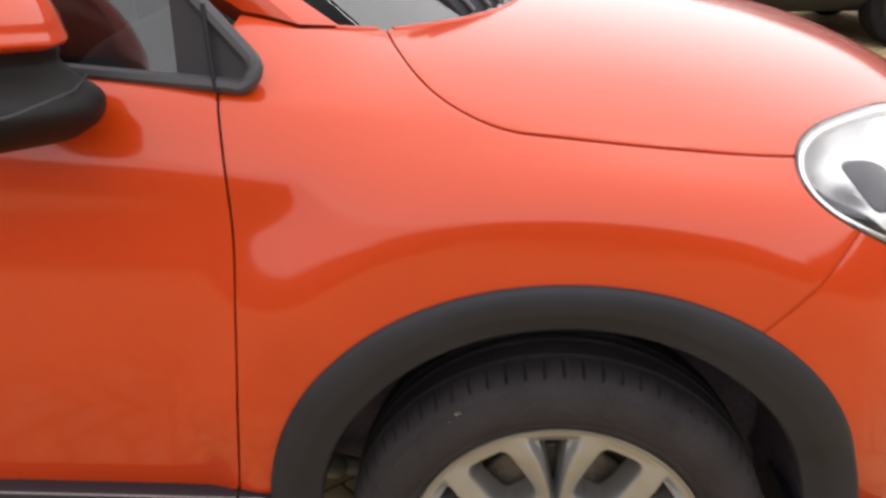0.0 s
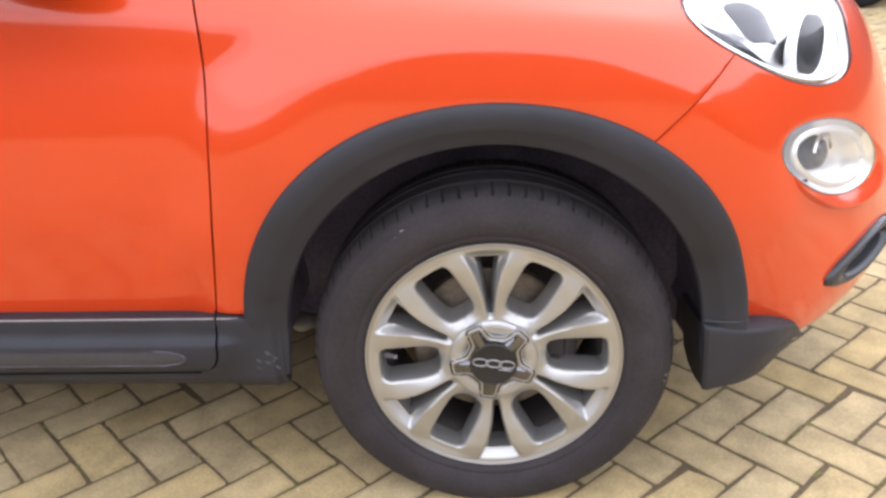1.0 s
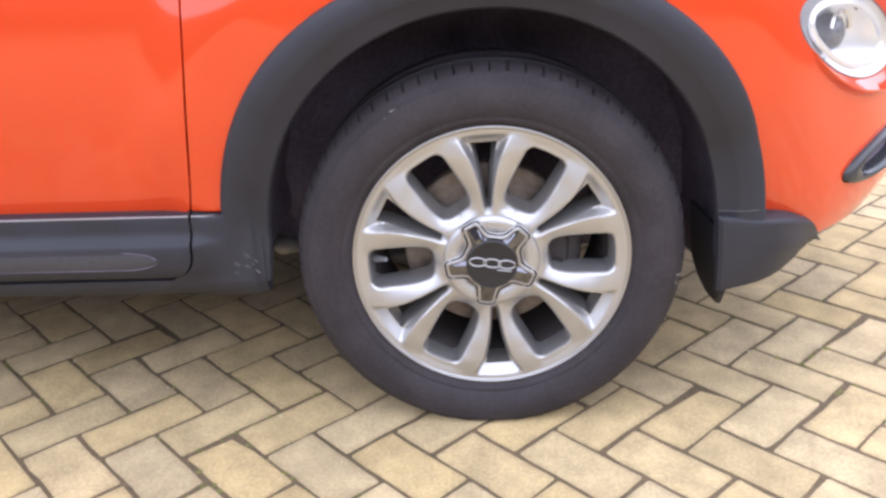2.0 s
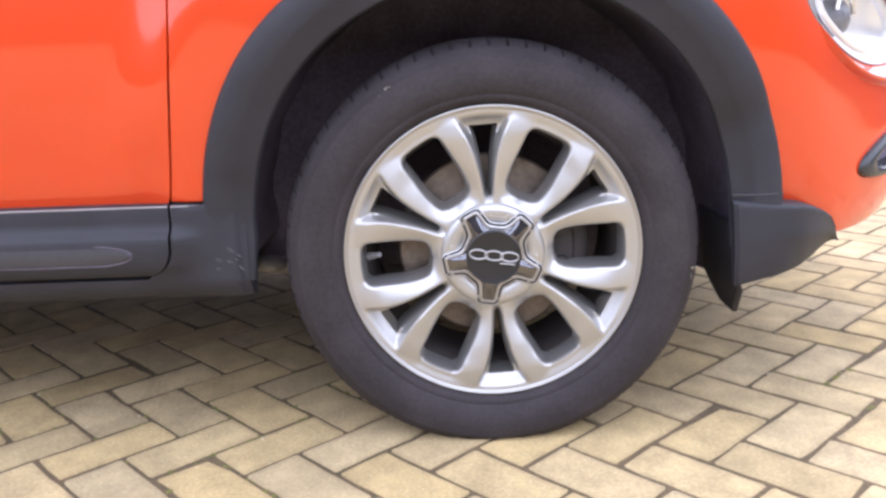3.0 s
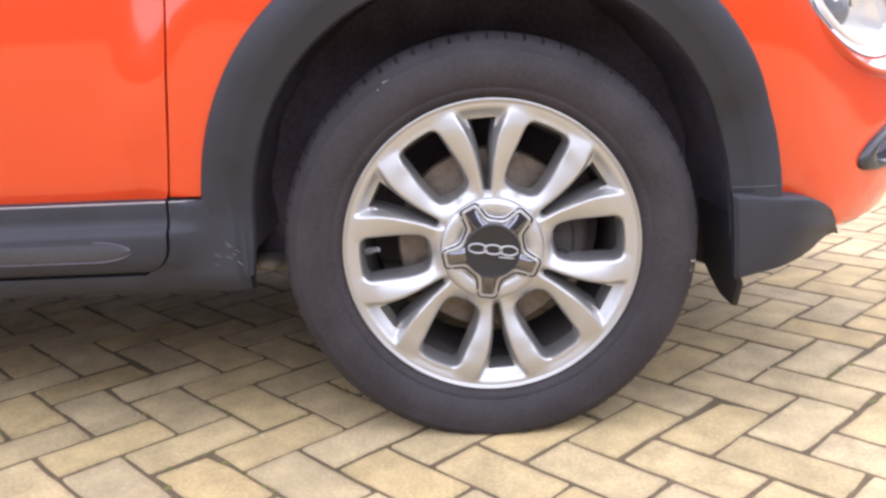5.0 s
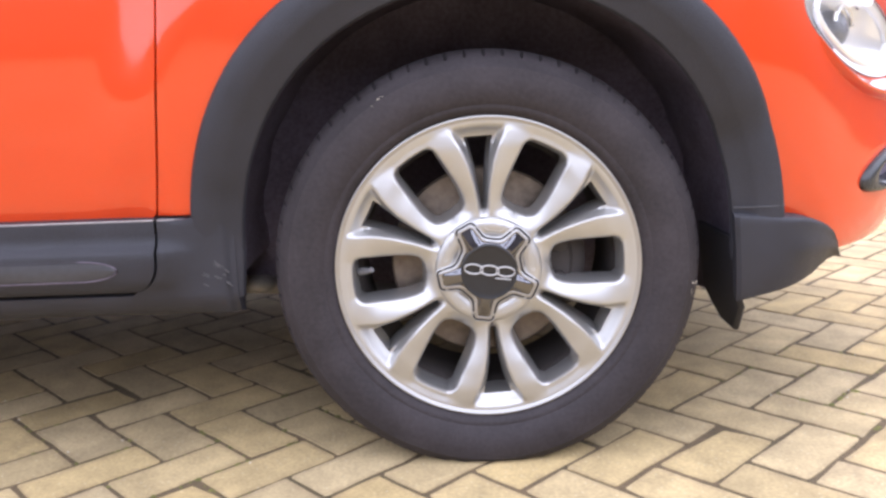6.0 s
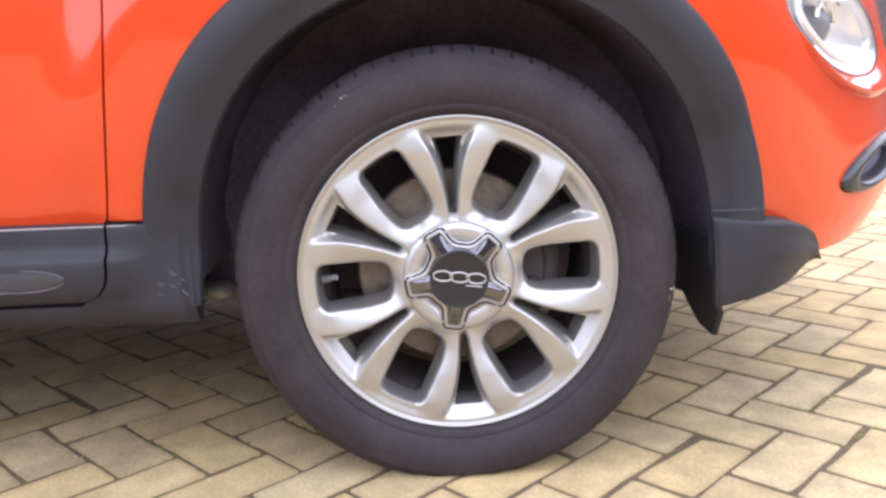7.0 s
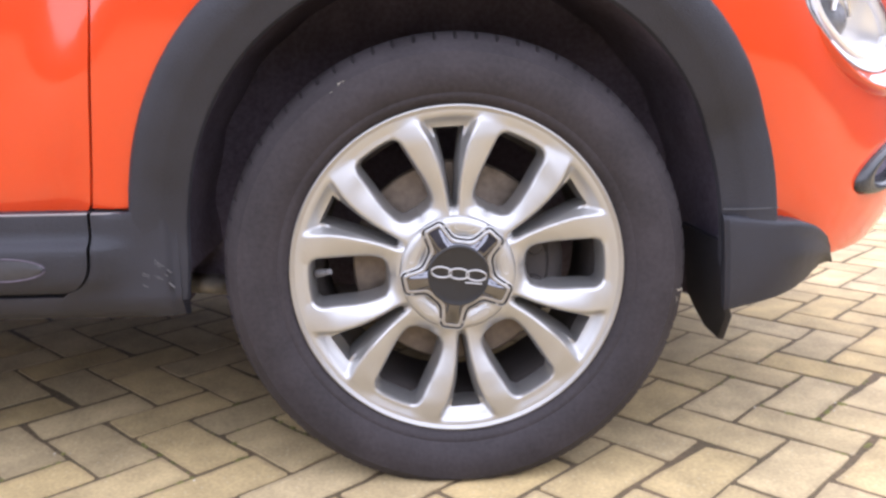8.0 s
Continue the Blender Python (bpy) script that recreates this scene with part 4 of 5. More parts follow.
# ---- wheels ----
def tyre_mesh():
    """Tyre with bulged sidewall, notched shoulder blocks and tread grooves, flattened where it stands."""
    prof = [(0.2290, 0.016), (0.2330, 0.006), (0.2395, 0.0), (0.2440, -0.0055), (0.2490, -0.0075), (0.2520, -0.0072), (0.2535, -0.0085), (0.2640, -0.0135), (0.2780, -0.0160), (0.2920, -0.0150),
            (0.3030, -0.0115), (0.3060, -0.0108), (0.3075, -0.0085), (0.3150, -0.0035), (0.3215, 0.0040), (0.3265, 0.0120), (0.3300, 0.0220), (0.3320, 0.034), (0.3330, 0.044),
            (0.3265, 0.0455), (0.3265, 0.0530), (0.3335, 0.0545), (0.3343, 0.080), (0.3345, 0.088), (0.3280, 0.0895), (0.3280, 0.0975), (0.3345, 0.099), (0.3345, 0.115),
            (0.3280, 0.1165), (0.3280, 0.1245), (0.3335, 0.126), (0.3330, 0.150), (0.3290, 0.178), (0.3200, 0.194), (0.3050, 0.204), (0.2780, 0.210), (0.2500, 0.204), (0.2290, 0.190)]
    n = 720
    rings = []
    for r, y in prof:
        notch = 0.0046 if (0.3220 < r and (y < 0.044 or y > 0.127)) else 0.0
        ring = []
        for k in range(n):
            cut = notch if k % 10 == 0 else (0.0010 if notch and (k // 10) % 3 == 0 and k % 10 == 5 else 0.0)
            rr, yy = r - cut, y + (cut * 0.6 if y < 0.03 else 0)
            w = 2 * math.pi * k / n
            x, z = rr * math.sin(w), rr * math.cos(w)
            floor_z = -WHEEL_Z + 0.001
            if z < floor_z:
                z = floor_z
            squash = max(0.0, (-0.24 - z) / 0.08) * max(0.0, 1 - abs(x) / 0.16)
            yy -= 0.006 * squash * (0.26 < r < 0.325) * (1 if y < 0.1 else -1)
            ring.append((x, yy, z))
        rings.append(ring)
    return loft(rings, True, False)


RIM_PROFILE = [(0.2300, 0.020), (0.2362, 0.012), (0.2368, 0.003), (0.2358, -0.0005), (0.2340, -0.0010), (0.2315, 0.0002), (0.2290, 0.0014), (0.2275, 0.0050), (0.2270, 0.020)]
BARREL = [(0.2150, 0.012), (0.2120, 0.030), (0.2040, 0.050), (0.198, 0.07), (0.196, 0.12), (0.200, 0.19), (0.214, 0.20)]
# along the spoke: distance from the wheel's middle, crest beside the slot, edge of the window, height of the crest
SPOKE = np.array([(0.076, 0.0060, 0.0445, 0.0050), (0.086, 0.0072, 0.0385, 0.0052), (0.094, 0.0082, 0.0322, 0.0046), (0.104, 0.0092, 0.0300, 0.0038), (0.113, 0.0099, 0.0308, 0.0028), (0.124, 0.0112, 0.0344, 0.0016),
                  (0.136, 0.0131, 0.0396, 0.0003), (0.150, 0.0160, 0.0468, -0.0008), (0.163, 0.0188, 0.0540, -0.0012), (0.178, 0.0236, 0.0622, -0.0014), (0.190, 0.0286, 0.0684, -0.0014), (0.203, 0.0356, 0.0750, -0.0010), (0.217, 0.0430, 0.0820, -0.0002), (0.2300, 0.0510, 0.0890, 0.0008)])
SLOT = np.array([(0.080, 0.0040), (0.096, 0.0056), (0.120, 0.0082), (0.155, 0.0118), (0.185, 0.0172), (0.206, 0.0228)])


def soft_max(a, b, k):
    h = np.clip(0.5 + 0.5 * (a - b) / k, 0, 1)
    return b + (a - b) * h + k * h * (1 - h)


def window_gap(x, z):
    """Distance from the window beside a spoke, above 0 on the metal."""
    r = np.hypot(x, z)
    side = (np.interp(z, SPOKE[:, 0], SPOKE[:, 2]) - np.abs(x)) * 0.88
    return soft_max(soft_max(side, r - 0.2088, 0.016), 0.0965 - r, 0.016)


def slot_gap(x, z):
    """Distance from the slot between two petals, above 0 on the metal."""
    return soft_max(soft_max(np.abs(x) - np.interp(z, SLOT[:, 0], SLOT[:, 1]), z - 0.2055, 0.003), 0.093 - z, 0.006)


def spoke_height(x, z):
    """The cast face: petals crested beside the slot, falling softly to the window and the hollow band outside it, steeply into the slot."""
    r = np.hypot(x, z)
    crest, far, top = (np.interp(z, SPOKE[:, 0], SPOKE[:, k]) for k in (1, 2, 3))
    ds, dw = (np.abs(x) - crest) * 0.94, np.maximum(window_gap(x, z), 0)
    f = np.clip(ds / (far - crest), 0, 1.15)
    top = top - 0.0032 * ease(0.105, 0.170, r) * (1 - ease(0.188, 0.226, r))
    h = top + (0.0100 - 0.0050 * ease(0.168, 0.205, r)) * f ** 1.5 + 0.0012 * (np.maximum(0, 0.10 - f) / 0.10) ** 2
    h = h + (np.minimum(h, 0.0046) - h) * ease(0.190, 0.207, r)
    roll = 0.0045
    h = h + roll - np.sqrt(np.maximum(roll ** 2 - np.maximum(roll - dw, 0) ** 2, 0))
    ledge = 0.0175 - 0.0130 * ease(0.2030, 0.2260, r)
    h = np.where(ds < 0, top + 0.0012 + (ledge - top - 0.0012) * ease(-0.0030, 0.0095, -ds) - (ledge - top - 0.0012) * ease(-0.0030, 0.0095, 0.0) * np.maximum(0, 1 + ds / 0.0095), h)
    h = h + (0.0016 - h) * ease(0.2140, 0.2292, r)
    return 0.0050 + (h - 0.0050) * ease(0.079, 0.096, r)


def spoke_mesh(side):
    """A twelfth of the wheel's face: a petal between its slot and its window, with its share of the rim."""
    r, t = np.meshgrid(np.linspace(0.0785, 0.2292, 90), np.linspace(0, 1, 57), indexing="ij")
    ridge = np.zeros(r.shape)
    for step in range(4):
        ridge = np.arcsin(np.interp(r * np.cos(ridge), SPOKE[:, 0], SPOKE[:, 1]) / r)
    # lines of the net follow the crest
    share = 18 / 56
    w = np.where(t < share, t / share * ridge, ridge + (t - share) / (1 - share) * (radians(30) - ridge))
    x, z = r * np.sin(w), r * np.cos(w)
    rc, wc = (r[:-1, :-1] + r[1:, 1:]) / 2, (w[:-1, :-1] + w[1:, 1:]) / 2
    xc, zc = rc * np.sin(wc), rc * np.cos(wc)
    keep = (window_gap(xc, zc) > 0) & (slot_gap(xc, zc) > 0)
    used, gone = np.zeros(r.shape, int), np.zeros(r.shape, int)
    for di in (0, 1):
        for dj in (0, 1):
            sl = (slice(di, di + rc.shape[0]), slice(dj, dj + rc.shape[1]))
            used[sl] += keep
            gone[sl] += ~keep
    edge = (used > 0) & (gone > 0)
    e = 1e-5
    seam = (np.abs(w - radians(30)) < 1e-6) | (w < 1e-6)
    for step in range(6):
        for f in (window_gap, slot_gap):
            val = f(x, z)
            gx, gz = (f(x + e, z) - f(x - e, z)) / (2 * e), (f(x, z + e) - f(x, z - e)) / (2 * e)
            other = (slot_gap if f is window_gap else window_gap)(x, z)
            s = np.where(edge & (np.abs(val) < np.abs(other)), -val / np.maximum(gx ** 2 + gz ** 2, 0.1), 0)
            dx, dz = np.clip(s * gx, -0.002, 0.002), np.clip(s * gz, -0.002, 0.002)
            slide = dx * np.sin(w) + dz * np.cos(w)
            dx, dz = np.where(seam, slide * np.sin(w), dx), np.where(seam, slide * np.cos(w), dz)
            x, z = x + dx, z + dz
    y = spoke_height(x, z)
    number = -np.ones(r.shape, int)
    number[used > 0] = np.arange((used > 0).sum())
    verts = [tuple(p) for p in np.stack([x, y, z], -1)[used > 0]]
    edges = set(number[edge])
    i, j = np.nonzero(keep)
    faces = [tuple(q) for q in np.stack([number[i, j], number[i, j + 1], number[i + 1, j + 1], number[i + 1, j]], 1)]
    half = {}
    for q in faces:
        for k in range(4):
            a, b = q[k], q[(k + 1) % 4]
            half[(a, b)] = (b, a) not in half
            if (b, a) in half:
                half[(b, a)] = False
    inner = {}
    for (a, b), single in half.items():
        if not (single and a in edges and b in edges):
            continue
        for k in (a, b):
            if k not in inner:
                px, py, pz = verts[k]
                f = window_gap if abs(window_gap(px, pz)) < abs(slot_gap(px, pz)) else slot_gap
                g = np.array([f(px + e, pz) - f(px - e, pz), f(px, pz + e) - f(px, pz - e)]) / (2 * e)
                row = [k]
                for depth, draw in ((0.004, 0.0006), (0.016, 0.0022), (0.045, 0.0046)):
                    row.append(len(verts))
                    verts.append((px - g[0] * draw, py + depth, pz - g[1] * draw))
                inner[k] = row
        for m in range(3):
            faces.append((inner[b][m], inner[a][m], inner[a][m + 1], inner[b][m + 1]))
    return (verts, faces) if side > 0 else ([(-x, y, z) for x, y, z in verts], [q[::-1] for q in faces])


def cap_reach(w, inside=0.0):
    """How far the five-lobed cap reaches at an angle; inside: drawn in by so much."""
    a = (w - radians(44) + math.pi / 5) % (2 * math.pi / 5) - math.pi / 5
    def distance(r):
        x, y = abs(r * math.sin(a)), r * math.cos(a)
        wide = 0.0188 - 0.0040 * (y - 0.045) / 0.033
        dx, dy = x - (wide - 0.006), y - (0.0785 - 0.006)
        lobe = math.hypot(max(dx, 0), max(dy, 0)) + min(max(dx, dy), 0) - 0.006
        k = 0.008
        h = min(1.0, max(0.0, 0.5 + 0.5 * ((r - 0.0500) - lobe) / k))
        return (r - 0.0500) * (1 - h) + lobe * h - k * h * (1 - h) + inside
    low, high = 0.02, 0.10
    for step in range(30):
        mid = (low + high) / 2
        low, high = (mid, high) if distance(mid) < 0 else (low, mid)
    return low


def lobes(inside=0.0):
    """Outline of the five-lobed centre cap."""
    out = []
    for k in range(200):
        w = 2 * math.pi * k / 200
        r = cap_reach(w, inside)
        out.append((r * math.sin(w), r * math.cos(w)))
    return out


def brake_caliper():
    rings = []
    for w in np.linspace(62, 118, 9):
        a = radians(w)
        e = 0.006 if w in (62, 118) else 0.0
        rings.append([(r * math.sin(a), y, r * math.cos(a)) for r, y in ((0.085 + e, 0.062), (0.090 + e, 0.050 + e), (0.132 - e, 0.048 + e), (0.138 - e, 0.056), (0.150 - e, 0.057), (0.160 - e, 0.066), (0.160 - e, 0.10), (0.085 + e, 0.10))])
    pin = lathe([(0.0005, 0.040), (0.012, 0.041), (0.014, 0.047), (0.014, 0.06)], 16)
    pins = [([(x + 0.118 * math.sin(radians(w)), y, z + 0.118 * math.cos(radians(w))) for x, y, z in pin[0]], pin[1]) for w in (76, 104)]
    return joined(loft(rings), *pins)


def sidewall_scuffs():
    """Short pale scrapes on the tyre's shoulder."""
    dice = random.Random(5)
    out = []
    for middle, count, low, high in ((-31, 5, 0.302, 0.309), (97, 7, 0.314, 0.3235)):
        for k in range(count):
            a, r = radians(middle + dice.uniform(-2.2, 2.2)), dice.uniform(low, high)
            y = float(np.interp(r, (0.292, 0.303, 0.3075, 0.315, 0.3215, 0.3265), (-0.0150, -0.0115, -0.0085, -0.0035, 0.0040, 0.0120)))
            out.append(blob((r * math.sin(a), y + 0.0006, r * math.cos(a)), (dice.uniform(0.001, 0.003), 0.0009, dice.uniform(0.0006, 0.0014)), 8, 5))
    return joined(*out)


WHEEL_DATA = {}


def wheel_part(name, build, mat, parent, label="", at=None):
    """Wheel pieces share their mesh between the four wheels."""
    if name not in WHEEL_DATA:
        ob = mesh(name, *build(), mat, parent, label)
        WHEEL_DATA[name] = ob.data
    else:
        ob = mesh(name, None, None, None, parent, label, data=WHEEL_DATA[name])
    if at is not None:
        ob.matrix_basis = at
    return ob


def wheel(m):
    rim = wheel_part("wheel", lambda: lathe(RIM_PROFILE, 160), DULL_ALLOY, car, "silver alloy wheel with six pairs of petal spokes", m)
    wheel_part("tyre", tyre_mesh, RUBBER, rim, "black rubber tyre with a dusty sidewall")
    tagged(wheel_part("sidewall_scuff", sidewall_scuffs, GRIT, rim), "pale scrapes on the tyre's shoulder", kind="stuff")
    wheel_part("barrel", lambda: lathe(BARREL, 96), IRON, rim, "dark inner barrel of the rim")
    for k in range(6):
        for side in (-1, 1):
            key = "spoke" if side > 0 else "spoke_mirrored"
            if key not in WHEEL_DATA:
                ob = mesh("spoke", *spoke_mesh(side), ALLOY, rim)
                WHEEL_DATA[key] = ob.data
            else:
                ob = mesh("spoke", None, None, None, rim, data=WHEEL_DATA[key])
            ob.matrix_basis = pose(0, 0, 0, 0, -3.0 + 60 * k, 0)
    wheel_part("hub", lambda: lathe([(0.0005, 0.010), (0.050, 0.010), (0.054, 0.003), (0.062, -0.0012), (0.0725, -0.0018), (0.0790, 0.0002), (0.0822, 0.0040), (0.0835, 0.0090), (0.084, 0.03)], 96), ALLOY, rim, "silver hub of the wheel")
    pocket = lambda: loft([[(0.0150 * math.copysign(abs(c) ** 0.7, c) * q, y, 0.0058 * math.copysign(abs(s) ** 0.8, s) * q) for c, s in ((math.cos(2 * math.pi * i / 24), math.sin(2 * math.pi * i / 24)) for i in range(24))] for q, y in ((1.2, 0.002), (1.05, -0.0020), (0.92, -0.0023), (0.7, 0.0006), (0.05, 0.0012))], True, True)
    for k in range(5):
        a = radians(80 + 72 * k)
        wheel_part("bolt_pocket", pocket, ALLOY, rim, "", pose(0.0675 * math.sin(a), 0, 0.0675 * math.cos(a), 0, math.degrees(a), 0))
    def ring(inside, y):
        return [(x, y, z) for x, z in lobes(inside)]
    def cap_build():
        inner = lobes(0.0062)
        return loft([ring(0.0055, -0.001), ring(0.0058, -0.0042), ring(0.0075, -0.0046)] + [[(x * q, y, z * q) for x, z in inner] for q, y in ((0.86, -0.0064), (0.72, -0.0092), (0.60, -0.0108), (0.40, -0.0110), (0.10, -0.0110))])
    wheel_part("centre_cap", cap_build, SMOKED, rim, "gloss dark five-lobed centre cap with a bright emblem")
    wheel_part("cap_rim", lambda: loft([ring(0.0010, 0.006), ring(0.0010, -0.0030), ring(0.0020, -0.0042), ring(0.0042, -0.0050), ring(0.0056, -0.0046), ring(0.0064, -0.0030)], True, False), DULL_ALLOY, rim, "bright bevelled rim of the cap")
    wheel_part("cap_groove", lambda: loft([ring(-0.0016, 0.004), ring(-0.0016, -0.0016), ring(0.0012, -0.0016), ring(0.0012, 0.004)], True, False), PROJECTOR, rim, "dark groove round the cap")
    wheel_part("cap_edge", lambda: loft([ring(-0.0014, 0.004), ring(-0.0014, -0.0026), ring(-0.0022, -0.0036), ring(-0.0036, -0.0030), ring(-0.0046, 0.002)], True, False), ALLOY, rim, "bright edge of the hub round the cap")
    wheel_part("cap_disc", lambda: lathe([(0.0435, -0.007), (0.0430, -0.0120), (0.0415, -0.0134), (0.0385, -0.0126), (0.034, -0.0120), (0.0005, -0.0118)], 64), material("satin_black", (0.014, 0.014, 0.016), 0.34) if "satin_black" not in bpy.data.materials else bpy.data.materials["satin_black"], rim, "round satin black cap centre")
    lean = radians(7)
    def emblem_build():
        rings = []
        for c in (-0.0245, 0.0, 0.0245):
            pts = []
            for i in range(32):
                w = 2 * math.pi * i / 32
                x, z = c + 0.0142 * math.cos(w), 0.003 + 0.0074 * math.sin(w)
                pts.append((x * math.cos(lean) + z * math.sin(lean), -0.0134, -x * math.sin(lean) + z * math.cos(lean)))
            rings.append(tube(pts, 0.0014, 6, True))
        bar = [(x * math.cos(lean) - 0.0085 * math.sin(lean), -0.0132, -x * math.sin(lean) - 0.0085 * math.cos(lean)) for x in (0.010, 0.022, 0.034)]
        rings.append(tube(bar, 0.0011, 6))
        return joined(*rings)
    wheel_part("emblem", emblem_build, DULL_ALLOY, rim, "bright emblem of three ovals and a bar")
    wheel_part("brake_disc", lambda: lathe([(0.0005, 0.050), (0.060, 0.050), (0.066, 0.056), (0.070, 0.074), (0.074, 0.076), (0.149, 0.076), (0.152, 0.079), (0.152, 0.096), (0.070, 0.097)], 96), RUST, rim, "worn steel brake disc")
    wheel_part("brake_caliper", brake_caliper, IRON, rim, "dark cast brake caliper")
    wheel_part("valve", lambda: tube([(-0.200, 0.030, -0.002), (-0.194, 0.024, 0.0), (-0.186, 0.016, 0.003), (-0.180, 0.010, 0.005)], [0.0065, 0.006, 0.0045, 0.004], 10), GREY, rim, "grey tyre valve")
    return rim


wheel(pose(0, 0, WHEEL_Z))
wheel(pose(-2.57, 0, WHEEL_Z, 0, 25, 0))
wheel(pose(0, 2 * HALF, WHEEL_Z, 0, 0, 180))
wheel(pose(-2.57, 2 * HALF, WHEEL_Z, 0, 40, 180))


ARM = joined(tube([(-0.50, 0.36, 0.222), (-0.44, 0.33, 0.224), (-0.36, 0.31, 0.222), (-0.15, 0.26, 0.215), (0.0, 0.20, 0.22)], [0.018, 0.022, 0.020, 0.020, 0.022], 10, False, 0.8), blob((-0.412, 0.30, 0.230), (0.028, 0.03, 0.017)))
mesh("suspension_arm", *ARM, material("pale_cast_alloy", (0.27, 0.25, 0.22), 0.6, metal=0.3), car, "pale cast suspension arm")


# ---- the dark car parked beyond ----
def parked_car(x0, y0, mat):
    other = tagged(empty("car", (x0, y0, 0)), "black car parked across the block-paved yard", "car")
    rings = []
    for x, w, lo, hi in ((-3.35, 0.55, 0.45, 0.95), (-3.2, 0.80, 0.30, 1.10), (-2.6, 0.88, 0.24, 1.05), (-1.2, 0.90, 0.22, 1.00), (0.0, 0.89, 0.22, 0.95), (0.5, 0.82, 0.24, 0.86), (0.75, 0.62, 0.30, 0.76), (0.80, 0.5, 0.40, 0.68)):
        ring = []
        for k in range(24):
            a = 2 * math.pi * k / 24
            ring.append((x, 0.90 + w * math.copysign(abs(math.cos(a)) ** 0.35, math.cos(a)), (lo + hi) / 2 + (hi - lo) / 2 * math.copysign(abs(math.sin(a)) ** 0.5, math.sin(a))))
        rings.append(ring)
    mesh("body", *loft(rings), mat, other)
    top = []
    for x, w, h in ((-3.1, 0.60, 1.0), (-2.6, 0.66, 1.42), (-1.6, 0.68, 1.46), (-0.9, 0.68, 1.36), (-0.05, 0.74, 0.92)):
        top.append([(x, 0.90 - w, 0.9), (x, 0.90 - w * 0.86, 0.9 + (h - 0.9) * 0.8), (x, 0.90 - w * 0.6, h), (x, 0.90 + w * 0.6, h), (x, 0.90 + w * 0.86, 0.9 + (h - 0.9) * 0.8), (x, 0.90 + w, 0.9)])
    mesh("cabin", *loft(top), GLOSS, other)
    for x in (0.0, -2.6):
        for y, s in ((0.06, 1), (1.74, -1)):
            t = lathe([(r, yy * s) for r, yy in ((0.19, 0.03), (0.20, -0.03), (0.24, -0.055), (0.29, -0.05), (0.31, -0.02), (0.315, 0.04), (0.315, 0.14), (0.25, 0.17), (0.15, 0.16))], 48)
            tyre = mesh("wheel", [(a + x, b + y, c + 0.315) for a, b, c in t[0]], t[1], BLACK_RUBBER, other, "black tyre of the parked car")
            d = lathe([(0.0005, -0.03 * s), (0.06, -0.035 * s), (0.17, -0.02 * s), (0.195, -0.028 * s), (0.20, 0.02 * s)], 32)
            mesh("hubcap", [(a + x, b + y, c + 0.315) for a, b, c in d[0]], d[1], BLACK_PAINT, tyre, "dark wheel cover")


parked_car(3.0, 5.6, BLACK_PAINT)


# ---- the yard: block paving laid in herringbone ----
ROW, CROSS, ORIGIN = Vector((0.07491, 0.06936)), Vector((-0.06956, 0.07105)), Vector((0.0366, 0.0328))
MODULE = 0.1012
JOINT_WIDTH = 0.0058


def block_mesh(long, short, dice, counts=(6, 3)):
    """A paving block with worn, uneven edges; with it how grimy each corner of the net is."""
    a, b, cut = long / 2 - JOINT_WIDTH / 2, short / 2 - JOINT_WIDTH / 2, 0.004
    ring = []
    for (x0, y0), (x1, y1), count in (((-a, -b), (a, -b), counts[0]), ((a, -b), (a, b), counts[1]), ((a, b), (-a, b), counts[0]), ((-a, b), (-a, -b), counts[1])):
        way = math.hypot(x1 - x0, y1 - y0)
        for k in range(count):
            f = (cut + (way - 2 * cut) * k / (count - 1)) / way
            chip = max(0.0, dice.gauss(0, 0.0011)) + (dice.uniform(0.001, 0.0035) if dice.random() < 0.06 else 0)
            x, y = x0 + (x1 - x0) * f, y0 + (y1 - y0) * f
            inward = 1 - chip / math.hypot(x, y)
            ring.append((x * inward + dice.gauss(0, 0.0004), y * inward + dice.gauss(0, 0.0004)))
    n = len(ring)
    verts, grime = [(x, y, -0.010) for x, y in ring], [1.0] * n
    for x, y in ring:
        k = 1 - dice.uniform(0.3, 1.2) * 0.0016 / math.hypot(x, y)
        verts.append((x * k, y * k, -0.0005))
        grime.append(dice.uniform(0.45, 1.0))
    for x, y in ring:
        verts.append((x * (1 - 0.011 / a), y * (1 - 0.011 / b), 0.0))
        grime.append(0.0)
    faces = [tuple(range(2 * n, 3 * n))]
    for r in range(2):
        for k in range(n):
            q = (k + 1) % n
            faces.append((n * r + k, n * r + q, n * r + n + q, n * r + n + k))
    return verts, faces, grime


ground = mesh("ground", [(-250, -250, -0.03), (250, -250, -0.03), (250, 250, -0.03), (-250, 250, -0.03)], [(0, 1, 2, 3)], FAR_PAVING, smooth=False)
tagged(ground, "buff block-paved yard reaching away", "ground", kind="structure")
sheet = [(-4.15 + 10.5 * i / 40, -4.15 + 12.7 * j / 40, -0.0026 + 0.0006 * math.sin(i * 2.1 + j * 1.3)) for i in range(41) for j in range(41)]
pavement = mesh("pavement", sheet, [(i * 41 + j, (i + 1) * 41 + j, (i + 1) * 41 + j + 1, i * 41 + j + 1) for i in range(40) for j in range(40)], JOINT)
tagged(pavement, "buff block paving in herringbone with mossy joints", "paving", kind="structure")
places = []
